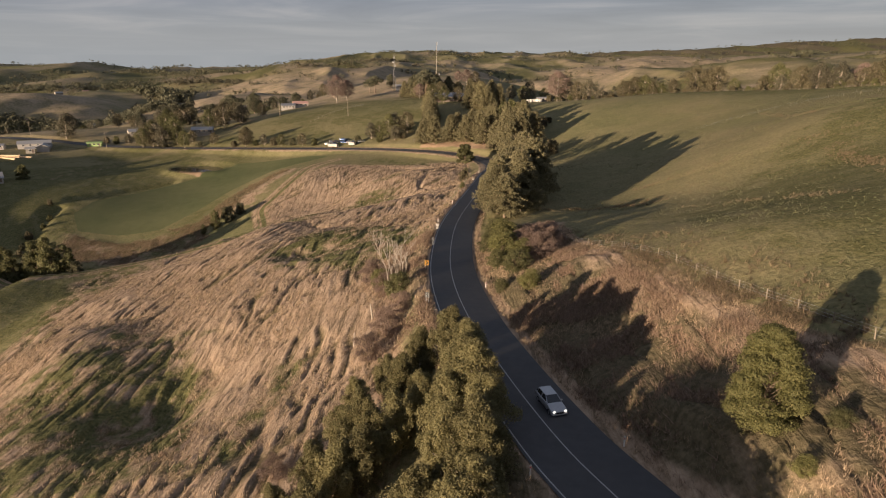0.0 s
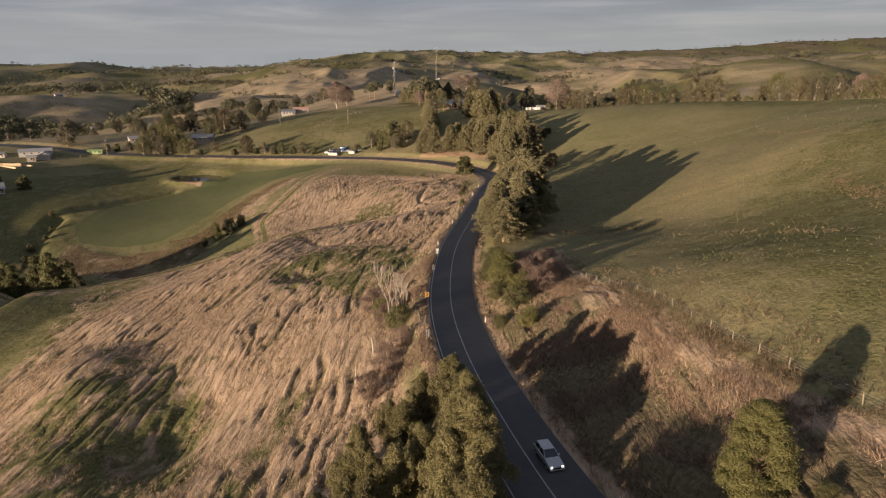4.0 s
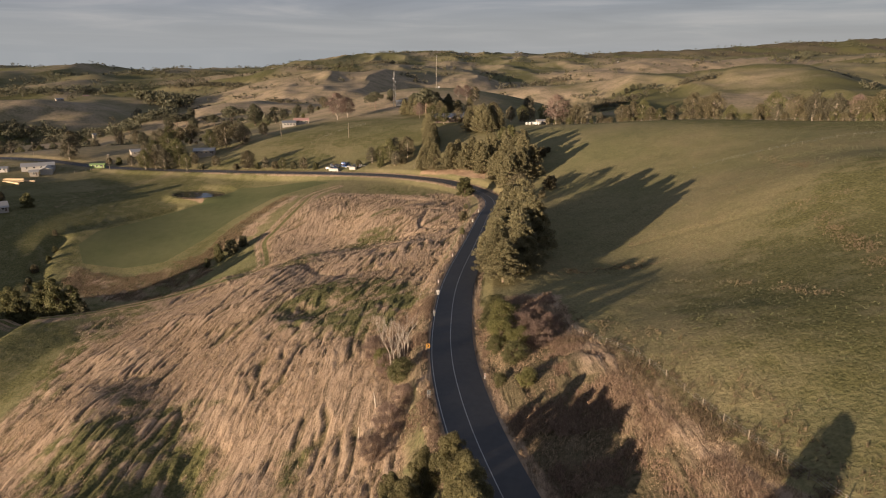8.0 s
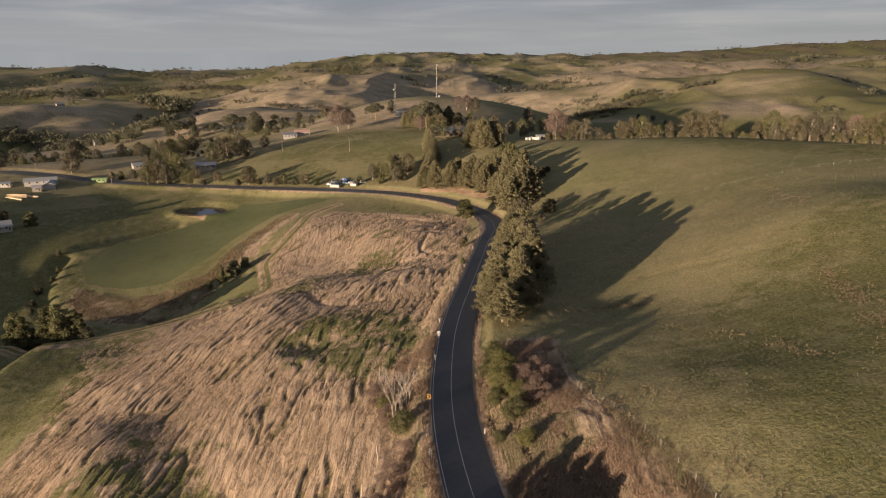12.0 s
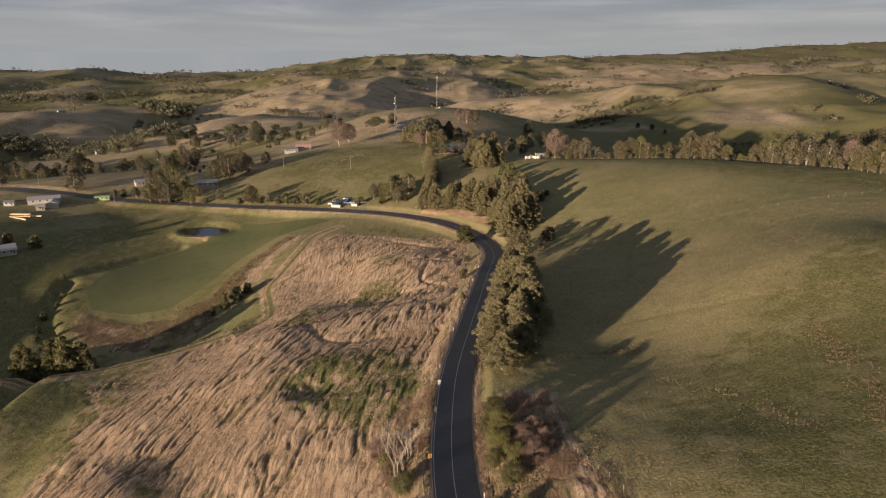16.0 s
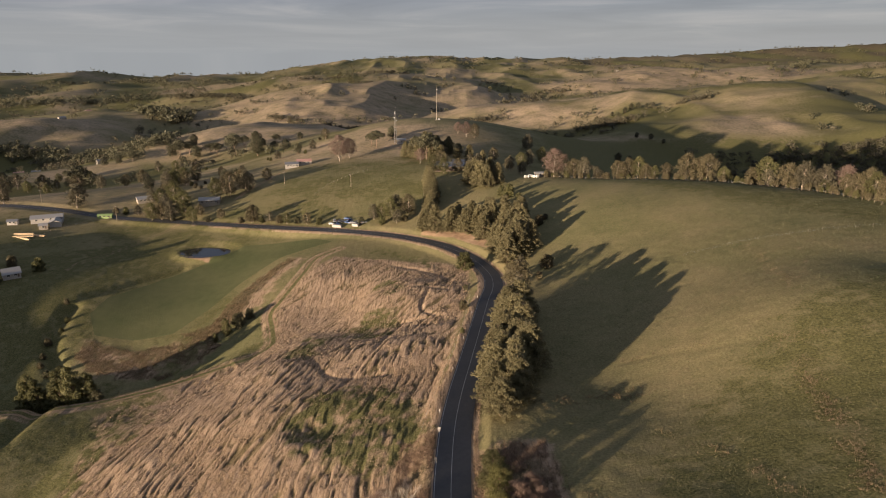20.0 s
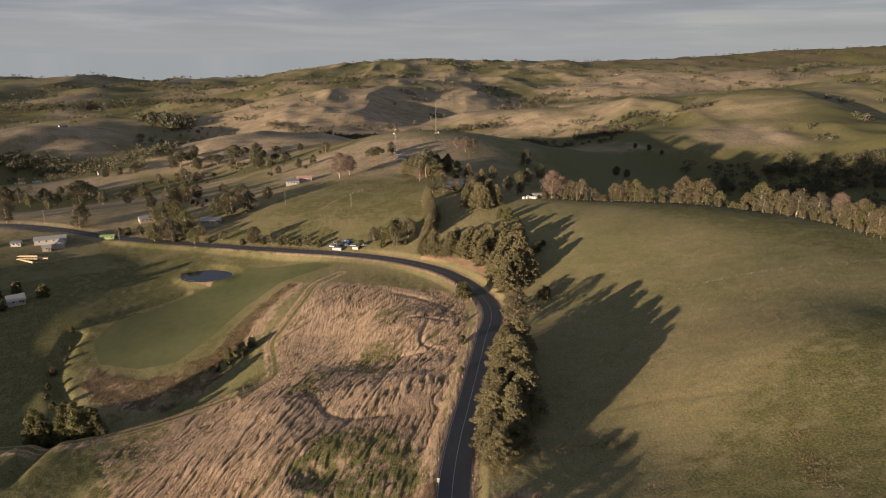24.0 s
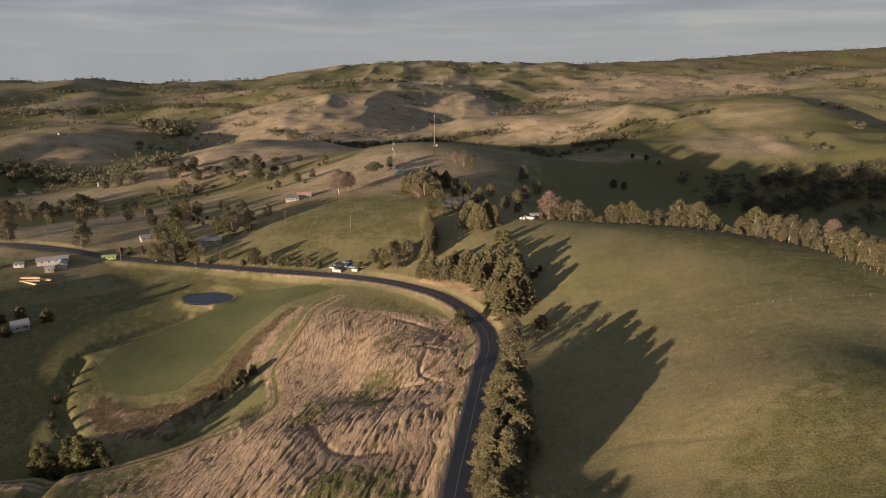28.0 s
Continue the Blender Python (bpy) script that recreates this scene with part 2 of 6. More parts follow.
GRASS_BLADE = leaf_material("grass_blades", (0.098, 0.100, 0.045), (0.195, 0.176, 0.086), through=0.2)
# ---- the lie of the land: a level and rounded hills and hollows (centre x, y, rise), by radius ----
LEVEL = -12.09
HOLLOWS = (16, [(-37, 162, 0.99), (29, 250, 0.22), (-26, 74, -3.32), (-4, 30, -8.56), (-48, 283, -6.95), (-59, 261, -2.49), (-26, 239, -4.65), (-48, 96, -3.10), (-48, 206, -0.57), (51, 140, -2.22), (7, 294, -0.02), (-59, 52, -4.80), (29, 217, 3.65), (18, 173, 3.10), (-70, 151, -2.78), (-26, 151, -0.46), (7, 63, -1.94), (40, 30, -3.17), (-70, 228, 1.35), (-15, 206, 1.89), (-15, 184, -2.01), (7, 96, 0.51), (-26, 272, 4.46), (-26, 107, -1.46), (40, 107, -1.70), (40, 162, -2.33), (-37, 30, -3.57), (40, 85, 3.19)])
SLOPES = (30, [(-70, 190, -1.97), (-110, 150, -5.55), (-70, 330, 6.42), (90, 90, 6.15), (-150, 330, -2.86), (-130, 110, -6.55), (-10, 330, -2.46), (110, 170, 12.41), (70, 330, 3.29), (-110, 230, -7.16), (110, 130, 3.33), (-150, 110, -8.59), (110, 30, -1.68), (-90, 250, -6.54), (-70, 110, -5.37), (30, 130, 5.93), (-150, 270, -3.52)])
SPURS = (60, [(-220, 410, -9.46), (-180, 210, -27.90), (140, 370, 18.55), (60, 10, 21.01), (-20, -30, 2.77), (20, 490, 9.78), (-140, 10, -19.51), (-100, 330, -16.26), (60, 410, 9.33), (-220, 90, -16.36), (-300, 490, 6.06), (220, 250, 10.75), (-300, 330, 3.83), (-180, -30, -17.47), (180, 90, 5.58), (-300, 210, -9.29), (220, 330, 6.43), (-100, 490, 5.71), (140, 250, 9.25)])
VALLEYS = (130, [(-520, 440, 6.41), (-610, 620, -22.66), (-700, 980, -37.68), (200, 800, -5.38), (-70, 980, -29.94), (290, 80, 45.44), (-70, 890, 42.59), (-430, 710, -16.51), (110, 980, -21.89), (-340, 980, 47.16), (-610, 800, 49.86), (20, 710, 33.95), (380, 350, 12.15), (290, -100, 38.03), (-250, 890, -31.16), (-430, 260, -25.36), (380, 980, 32.62), (560, 800, -25.55), (200, 620, -6.54), (380, 710, -7.71)])
HILLS = (300, [(-620, 1020, -65.79), (920, 1460, 68.08), (-1060, 1460, -44.88), (260, 1240, -65.31), (-180, 2560, 28.23), (-400, 1900, -46.17), (920, 2120, -75.40), (480, 2560, 8.47), (260, 1900, 17.12), (920, 2560, 31.26), (40, 1460, 41.43)])
RANGES = (800, [(3000, 4000, 90.73), (600, 3400, -32.83), (-1800, 4000, -41.46), (-600, 4600, 45.24), (2400, 2200, 76.07), (-1200, 3400, -15.10), (-1800, 2200, -71.79), (1800, 4000, 98.64), (600, 4600, 22.63)])
# the open country further off, which begins past the near farms
WEST_KNOLLS = (170, [(-1050, 760, -4.3), (-840, 760, -6.3), (-630, 760, -30.0), (-1050, 970, -8.1), (-840, 970, 14.2), (-630, 970, -21.4), (-840, 1180, 27.8), (-630, 1180, 20.4), (-1470, 1390, 19.1), (-1050, 1390, 5.6), (-840, 1390, 17.4), (-630, 1390, -21.7), (-1260, 1600, -7.8), (-1050, 1600, 7.7), (-840, 1600, 19.3), (-630, 1600, -16.8), (-1260, 1810, -6.5), (-840, 1810, 6.2), (-630, 1810, -18.7)])
MID_KNOLLS = (170, [(-420, 760, 6.4), (-210, 760, -5.1), (0, 760, 7.7), (-420, 970, -13.5), (-210, 970, 9.8), (0, 970, 13.4), (-420, 1180, 7.1), (-210, 1180, -8.8), (0, 1180, -9.3), (-420, 1390, -12.3), (-210, 1390, -21.8), (0, 1390, 7.2), (-420, 1600, 16.0), (-210, 1600, -12.4), (0, 1600, -5.7), (-420, 1810, 22.4), (-210, 1810, 7.2), (0, 1810, -18.2)])
EAST_KNOLLS = (170, [(210, 760, 8.5), (420, 760, 11.3), (630, 760, 61.7), (840, 760, 19.6), (210, 970, 31.9), (420, 970, -15.5), (840, 970, -15.8), (1050, 970, -4.2), (210, 1180, -19.7), (420, 1180, 16.2), (630, 1180, 27.0), (840, 1180, -23.1), (1050, 1180, -6.4), (420, 1390, 9.5), (630, 1390, 27.4), (840, 1390, -17.8), (1050, 1390, -8.8), (210, 1600, 13.7), (420, 1600, -4.3), (630, 1600, -9.5), (840, 1600, -14.7), (1050, 1600, -5.7), (210, 1810, -6.8), (420, 1810, 4.9), (630, 1810, 9.9), (840, 1810, 15.8), (1050, 1810, 7.0)])
FOLDS = (330, [(-800, 800, 29.6), (-400, 800, 21.5), (0, 800, -17.0), (400, 800, -15.8), (800, 800, 10.4), (-800, 1200, 16.4), (400, 1200, 20.9), (1200, 1200, -14.9), (-1600, 1600, 7.1), (-1200, 1600, 10.8), (0, 1600, -12.1), (-1200, 2000, -16.2), (-800, 2000, -13.2), (-400, 2000, 48.0), (0, 2000, -7.3), (400, 2000, -30.5), (800, 2000, 26.6), (1200, 2000, 9.9), (-400, 2400, 24.3), (0, 2400, -8.4), (800, 2400, 9.1), (-2000, 2800, 7.0), (-1200, 2800, -14.2), (0, 2800, -19.4), (800, 2800, -8.5), (1200, 2800, -13.5), (1600, 2800, 7.9), (-2000, 3200, 13.8), (-1600, 3200, 12.7), (-1200, 3200, -17.5), (400, 3200, 14.1), (2400, 3200, -6.6)])
UPLANDS = (700, [(0, 400, 29.2), (-800, 1200, 22.5), (0, 1200, 9.5), (800, 1200, -32.9), (-1600, 2000, 13.4), (-800, 2000, 10.3), (1600, 2000, 13.6), (-2400, 2800, 38.4), (-1600, 2800, 19.5), (-800, 2800, -16.0), (800, 2800, 10.0), (2400, 2800, -18.6), (-3200, 3600, -11.3), (-2400, 3600, 24.6), (-1600, 3600, 32.1), (-800, 3600, -10.5), (800, 3600, 24.8), (1600, 3600, -14.6), (2400, 3600, -58.9), (3200, 3600, -18.9), (-2400, 4400, -24.3), (-1600, 4400, -8.7), (1600, 4400, -10.5), (3200, 4400, 19.5), (-3200, 5200, -6.2), (-2400, 5200, -42.2), (-1600, 5200, -29.8), (-800, 5200, 8.2), (0, 5200, 8.8), (1600, 5200, 7.9), (2400, 5200, 28.9), (3200, 5200, 21.1)])
RIM = (1200, [(0, -800, 21.6), (-1300, 500, -94.2), (0, 500, 21.5), (1300, 500, -28.4), (-2600, 1800, -11.7), (-1300, 1800, -22.2), (0, 1800, 0.5), (2600, 1800, 65.7), (-3900, 3100, -96.2), (-2600, 3100, 33.0), (-1300, 3100, 37.7), (0, 3100, 5.6), (1300, 3100, -10.0), (2600, 3100, -27.6), (3900, 3100, 31.4), (-3900, 4400, -76.2), (-2600, 4400, -44.0), (-1300, 4400, -11.1), (0, 4400, 10.8), (2600, 4400, -5.1), (3900, 4400, 13.4)])
DOMES = (120, [(90, 1640, 20), (-250, 1600, 16), (-420, 1650, 10), (-330, 1110, 9), (-180, 1040, 6), (330, 1420, 12), (180, 1400, 6), (560, 1180, 9), (130, 2020, 15), (540, 2330, 22), (800, 2470, 21), (1190, 2550, 18), (-740, 1300, 14), (-820, 1500, 10), (-240, 2010, 15), (-1300, 2330, 15)])
HIGH_RIM = (520, [(2950, 4500, 30), (2300, 4600, 20), (3500, 4300, 15), (-700, 4500, 20), (-1700, 4300, -40)])
DALES = (120, [(-60, 1720, -19), (-70, 1560, -13), (250, 1860, -19), (230, 1640, -14), (-480, 1290, -12), (-560, 1480, -14), (-960, 1900, -16), (660, 2140, -15), (20, 1360, -9), (-700, 2080, -14), (0, 1880, -9), (360, 2120, -13), (950, 2330, -14), (-350, 2250, -15), (-1150, 2100, -13), (330, 1010, -6)])
# the shaded valley behind the shelter belt, and small dips on the dry slope
SHADED_VALLEY = (95, [(330, 590, -12), (430, 700, -24), (350, 800, -20), (520, 790, -20)])
# open country to the south-west, unseen, lowered to let the low sun reach the slopes
LOW_COUNTRY = (150, [(-400, -70, -22), (-340, -200, -26), (-520, -210, -28), (-640, -330, -30), (-480, -380, -30), (-780, -480, -30)])
SWELL = (30, [(135, 226, 3.2)])
LUMPS = (8.5, [(-88, 131, 2.0), (-77, 124, 2.6), (-66, 112, 2.0), (-60, 98, 1.6), (-62, 121, -1.4), (-50, 104, -1.4), (-38, 96, -1.2), (-58, 205, 1.4), (-40, 198, -1.4)])
DIPS = (5.5, [(-49, 92, -2.2), (-44, 86, -1.9), (-38, 160, -1.6), (-30, 158, -1.6)])
LANDFORMS = [(r, np.array(rows)) for r, rows in (HOLLOWS, SLOPES, SPURS, VALLEYS, HILLS, RANGES, SHADED_VALLEY, LOW_COUNTRY, SWELL, LUMPS, DIPS)]
FAR_FORMS = [(r, np.array(rows)) for r, rows in (WEST_KNOLLS, MID_KNOLLS, EAST_KNOLLS, FOLDS, UPLANDS, RIM, HIGH_RIM, DOMES, DALES)]


def vnoise(x, y, seed=0):
    """Smooth value noise in 0..1 on a unit lattice."""
    xi, yi = np.floor(x).astype(np.int64), np.floor(y).astype(np.int64)
    fx, fy = x - xi, y - yi
    fx, fy = fx * fx * (3 - 2 * fx), fy * fy * (3 - 2 * fy)

    def h(a, b):
        k = (a * 374761393 + b * 668265263 + seed * 974634777) & 0xFFFFFFFF
        k = ((k ^ (k >> 13)) * 1274126177) & 0xFFFFFFFF
        return ((k ^ (k >> 16)) & 0xFFFF) / 65535.0

    return (h(xi, yi) * (1 - fx) + h(xi + 1, yi) * fx) * (1 - fy) + (h(xi, yi + 1) * (1 - fx) + h(xi + 1, yi + 1) * fx) * fy


def fbm(x, y, seed=0, octaves=4):
    return sum(vnoise(x * 2 ** i + 17.3 * i, y * 2 ** i - 9.1 * i, seed + i) * 0.5 ** i for i in range(octaves)) / (2 - 0.5 ** (octaves - 1))


def smooth(a, b, v):
    t = np.clip((v - a) / (b - a), 0, 1)
    return t * t * (3 - 2 * t)


# road centre line: x, y, z
ROAD = np.array([
    (40, -40, 10.5), (26, 8, 6.0), (19.0, 24, 4.3), (13.2, 39.3, 3.2), (10.6, 48, 2.2), (7.5, 62, 1.0), (4.4, 78.6, -0.1), (2.4, 95, -1.0),
    (1.7, 110, -2.0), (2.0, 126, -2.9), (3.0, 143, -3.8), (5.0, 160, -4.6), (7.8, 178, -5.5), (11.8, 203, -6.7), (17.5, 239, -8.2),
    (21.4, 262, -9.4), (20.6, 284, -10.6), (13.0, 311, -12.1), (0.0, 336.5, -13.8), (-17.0, 355.2, -15.3), (-37.0, 370.0, -16.7),
    (-65.0, 384.5, -18.6), (-104.0, 398.0, -20.6), (-146.0, 412.5, -22.6), (-178.0, 425, -24.3), (-237.0, 442.6, -25.4), (-280, 456, -23.6), (-330, 470, -23.9), (-400, 496, -31), (-460, 520, -36)])


def spline(points, step=2.0):
    """Points along a smooth curve through the given ones."""
    p = np.vstack([2 * points[0] - points[1], points, 2 * points[-1] - points[-2]])
    out = []
    for i in range(1, len(p) - 2):
        n = max(2, int(np.linalg.norm(p[i + 1] - p[i]) / step))
        t = (np.arange(n) / n)[:, None]
        a, b, c, d = p[i - 1], p[i], p[i + 1], p[i + 2]
        out.append(0.5 * (2 * b + (c - a) * t + (2 * a - 5 * b + 4 * c - d) * t * t + (3 * b - a - 3 * c + d) * t ** 3))
    return np.vstack(out + [points[-1:]])


ROAD_LINE = spline(ROAD, 2.0)
HALF_LEFT, HALF_RIGHT = 3.9, 4.3


def from_line(line, x, y):
    """Distance to a line (left of it positive) and its height at the nearest point."""
    x, y = np.ravel(x), np.ravel(y)
    dist, zz = np.full(len(x), 1e9), np.zeros(len(x))
    tang = np.gradient(line[:, :2], axis=0)
    lo, hi = line[:, :2].min(0) - 90, line[:, :2].max(0) + 90
    close = np.flatnonzero((x > lo[0]) & (x < hi[0]) & (y > lo[1]) & (y < hi[1]))
    for i in range(0, len(close), 20000):
        s = close[i:i + 20000]
        d2 = (x[s, None] - line[None, :, 0]) ** 2 + (y[s, None] - line[None, :, 1]) ** 2
        k = np.argmin(d2, 1)
        k0, k1 = np.clip(k - 1, 0, None), np.clip(k + 1, None, len(line) - 1)
        kn = np.where(np.take_along_axis(d2, k0[:, None], 1)[:, 0] < np.take_along_axis(d2, k1[:, None], 1)[:, 0], k0, k1)
        a, b = line[k], line[kn]
        ab = b[:, :2] - a[:, :2]
        t = np.clip(((x[s] - a[:, 0]) * ab[:, 0] + (y[s] - a[:, 1]) * ab[:, 1]) / np.maximum((ab ** 2).sum(1), 1e-9), 0, 1)
        q = a + (b - a) * t[:, None]
        side = np.sign(tang[k][:, 0] * (y[s] - q[:, 1]) - tang[k][:, 1] * (x[s] - q[:, 0]))
        dist[s] = np.hypot(x[s] - q[:, 0], y[s] - q[:, 1]) * np.where(side == 0, 1, side)
        zz[s] = q[:, 2]
    return dist, zz


CUTS = [  # small gullies and stock tracks worn into the slopes: depth, width, course
    (0.9, 1.1, [(-27, 319), (-12, 303), (5, 274)]),
    (0.7, 1.0, [(-24, 270), (-11, 271), (2, 264)]),
    (0.8, 1.0, [(-7, 265), (-9, 248), (-1, 236)]),
    (0.7, 1.0, [(-20, 241), (-9, 238), (0, 236)]),
    (0.6, 1.0, [(-16, 240), (-21, 225), (-23, 212), (-28, 196), (-33, 180)]),
    (0.6, 1.3, [(-52, 218), (-35, 191), (-17, 187)]),
    (0.28, 0.9, [(53, 171), (63, 169), (72, 163), (81, 158), (87, 154)]),
    (2.6, 3.5, [(-186, 300), (-182, 273), (-165, 250), (-150, 225), (-150, 190)]),
    (1.6, 2.5, [(-184, 312), (-165, 335), (-150, 352)]),
]
TRACK = [(-60, 352), (-70, 340), (-73, 320), (-79, 296), (-82, 284), (-77, 268), (-74, 254), (-80, 241), (-94, 233), (-112, 223), (-130, 215), (-149, 208), (-172, 203), (-200, 190)]
WORN = [  # wheel tracks and drives: course, half gauge, wear
    ([(-209, 338), (-207, 353), (-200, 367), (-193, 388), (-185, 406), (-178, 420)], 1.3, 0.62),
    ([(-152, 462), (-150, 475), (-148, 483), (-142, 505), (-139, 528), (-134, 550)], 1.0, 0.75),
    ([(131, 230), (125, 213), (113, 193), (102, 180)], 0.5, 0.42)]
# an unseen spur added west of the creek, off the road, to keep the low sun from the flat: x, y, height
SHADE_SPUR = np.array([(-310, 330, -19), (-296, 280, -17.5), (-288, 240, -22), (-280, 212, -28), (-268, 195, -32.5), (-252, 180, -40), (-244, 160, -46)], float)
# the brow of the dry hill above the creek hollow: x, y, height
BROW = np.array([(-300, 150, -40), (-240, 172, -40), (-200, 190, -39.5), (-172, 203, -39), (-149, 208, -39.5), (-130, 215, -40), (-112, 223, -39), (-94, 233, -36.5), (-84, 240, -34.5)], float)
POND, POND_SIZE, POND_Z = (-144, 373), (15.5, 10.5), -29.4


def course(points, step=3.0):
    p = np.array([(a, b, 0.0) for a, b in points], float)
    return spline(p, step)


def land(x, y):
    """The land's smooth height, before the road is cut in."""
    x, y = np.ravel(np.asarray(x, float)), np.ravel(np.asarray(y, float))
    z = np.full(len(x), LEVEL)
    for r, rows in LANDFORMS:
        for cx, cy, rise in rows:
            z += rise * np.exp(-((x - cx) ** 2 + (y - cy) ** 2) / (2 * r * r))
    west = (x < -130) & (x > -380) & (y > 110) & (y < 390)
    if west.any():
        d, crest = from_line(spline(SHADE_SPUR, 6.0), x[west], y[west])
        w = np.exp(-(d / 13.0) ** 2)
        z[west] = np.maximum(z[west], z[west] * (1 - w) + crest * w)
    brow = (x < -60) & (x > -320) & (y > 60) & (y < 300)
    if brow.any():
        d, crest = from_line(spline(BROW, 5.0), x[brow], y[brow])
        w = np.where(d > 0, np.exp(-(d / 9.0) ** 2), np.exp(-(d / 58.0) ** 2))
        z[brow] = np.maximum(z[brow], z[brow] * (1 - w) + crest * w)
    # rolling country further off
    r = np.hypot(x, y)
    past = r > 600
    if past.any():
        px, py, pr = x[past], y[past], r[past]
        far = np.zeros(len(px))
        for q, rows in FAR_FORMS:
            for cx, cy, rise in rows:
                far += rise * np.exp(-((px - cx) ** 2 + (py - cy) ** 2) / (2 * q * q))
        far *= smooth(600, 900, pr)
        wx, wy = px + 120 * vnoise(px / 310, py / 310, 5), py + 120 * vnoise(px / 310, py / 310, 6)
        roll = (np.abs(vnoise(wx / 300, wy / 360, 1) - 0.5) * -56 + 11) * (1 - 0.5 * smooth(1700, 2600, pr))
        roll += np.abs(vnoise(wx / 95, wy / 120, 2) - 0.5) * -20 + 5 + 4 * (vnoise(wx / 40, wy / 40, 3) - 0.5)
        roll += smooth(1800, 3500, pr) * (np.abs(vnoise(wx / 240, wy / 420, 8) - 0.5) * -62 + 14)
        z[past] += far + roll * smooth(640, 1250, pr)
    return z


def height(x, y):
    """The ground's height with the road bench cut in."""
    x, y = np.ravel(np.asarray(x, float)), np.ravel(np.asarray(y, float))
    z = land(x, y)
    near = (np.abs(x) < 520) & (y > -80) & (y < 560)
    if near.any():
        d, rz = from_line(ROAD_LINE, x[near], y[near])
        flat = np.where(d > 0, 1 - smooth(HALF_LEFT + 0.9, HALF_LEFT + 6.5, d), 1 - smooth(HALF_RIGHT + 0.7, HALF_RIGHT + 5.0, -d))
        # a scrubby bench beside the road, below the steep face of the bank
        yn = y[near]
        bench = (1 - smooth(12, 20, -d)) * smooth(3.5, 5, -d) * smooth(44, 60, yn) * (1 - smooth(78, 104, yn)) * 0.8
        z[near] = z[near] * (1 - bench) + np.minimum(z[near], rz + 0.24 * np.maximum(0, -d - 4.5)) * bench
        z[near] = z[near] * (1 - flat) + (rz - 0.06) * flat
        for depth, width, pts in CUTS:
            box = near & (np.abs(x - np.mean([p[0] for p in pts])) < 90) & (np.abs(y - np.mean([p[1] for p in pts])) < 120)
            if box.any():
                dc, _ = from_line(course(pts), x[box], y[box])
                z[box] -= depth * np.exp(-(dc / width) ** 2)
        e = np.hypot((x - POND[0]) / POND_SIZE[0], (y - POND[1]) / POND_SIZE[1])
        bowl = 1 - smooth(0.95, 1.5, e)
        z = z * (1 - bowl) + (POND_Z + 0.35 - 1.4 * (1 - smooth(0.75, 1.05, e))) * bowl
    return z


# ---- building helpers ----
def mesh_from(name, verts, faces, material, smooth_shade=False):
    me = bpy.data.meshes.new(name)
    me.from_pydata([tuple(v) for v in verts], [], faces)
    me.materials.append(material)
    if smooth_shade:
        me.polygons.foreach_set("use_smooth", [True] * len(me.polygons))
    return me


def part(name, me, parent=None, label="", m=None):
    ob = new(name, me)
    if parent is not None:
        ob.parent = parent
    if m is not None:
        ob.matrix_basis = m
    return tagged(ob, label) if label else ob


def bm_part(name, bm, material, parent=None, label="", smooth_shade=False):
    me = bpy.data.meshes.new(name)
    bm.to_mesh(me)
    bm.free()
    me.materials.append(material)
    if smooth_shade:
        me.polygons.foreach_set("use_smooth", [True] * len(me.polygons))
    return part(name, me, parent, label)


def zat(x, y):
    return float(height([x], [y])[0])


def inside(poly, x, y):
    """Signed soft membership: distance to the polygon's edge, positive inside."""
    poly = np.asarray(poly, float)
    a, b = poly, np.roll(poly, -1, 0)
    x, y = np.ravel(x), np.ravel(y)
    ins, dist = np.zeros(len(x), bool), np.full(len(x), 1e9)
    for (x0, y0), (x1, y1) in zip(a, b):
        c = (y0 > y) != (y1 > y)
        ins ^= c & (x < (x1 - x0) * (y - y0) / ((y1 - y0) or 1e-9) + x0)
        ex, ey = x1 - x0, y1 - y0
        t = np.clip(((x - x0) * ex + (y - y0) * ey) / (ex * ex + ey * ey), 0, 1)
        dist = np.minimum(dist, np.hypot(x - x0 - t * ex, y - y0 - t * ey))
    return np.where(ins, dist, -dist)


def soft_in(poly, x, y, edge=3.0):
    return smooth(-edge, edge, inside(poly, x, y))


# ---- land cover ----
SOWN = [(-175, 296), (-165, 280), (-145, 277), (-128, 281), (-117, 300), (-109, 326), (-94, 355), (-66, 369), (-78, 378), (-122, 380), (-155, 339), (-174, 312)]
HILLSIDE = [(-2, 25), (-6, 60), (-4, 100), (-3, 140), (2, 190), (9, 240), (12, 290), (-2, 312), (-32, 328), (-60, 338), (-71, 318), (-80, 284), (-75, 266), (-72, 254), (-79, 238), (-95, 229), (-113, 219), (-126, 205), (-112, 165), (-110, 140), (-95, 90), (-70, 25)]
GREEN_PATCHES = [
    [(-50, 163), (-40, 181), (-25, 183), (-11, 176), (-2, 151), (-4, 135), (-13, 128), (-25, 131), (-38, 143)],
    [(-161, 213), (-131, 209), (-103, 183), (-106, 168), (-96, 145), (-122, 150)],
    [(-82, 108), (-76, 124), (-48, 114), (-37, 97), (-33, 76), (-38, 58), (-54, 60), (-70, 80)],
    [(-26, 99), (-20, 90), (-21, 76), (-24, 62), (-31, 66), (-30, 76), (-28, 86)],
    [(-84, 143), (-68, 128), (-44, 119), (-52, 112), (-72, 122)],
    [(-86, 262), (-76, 262), (-80, 246), (-98, 228), (-112, 222), (-95, 240)],
    [(-270, 180), (-160, 195), (-186, 300), (-168, 340), (-135, 388), (-170, 412), (-270, 340)],
    [(-36, 352), (-8, 322), (4, 292), (-2, 296), (-20, 322), (-44, 340)],
]
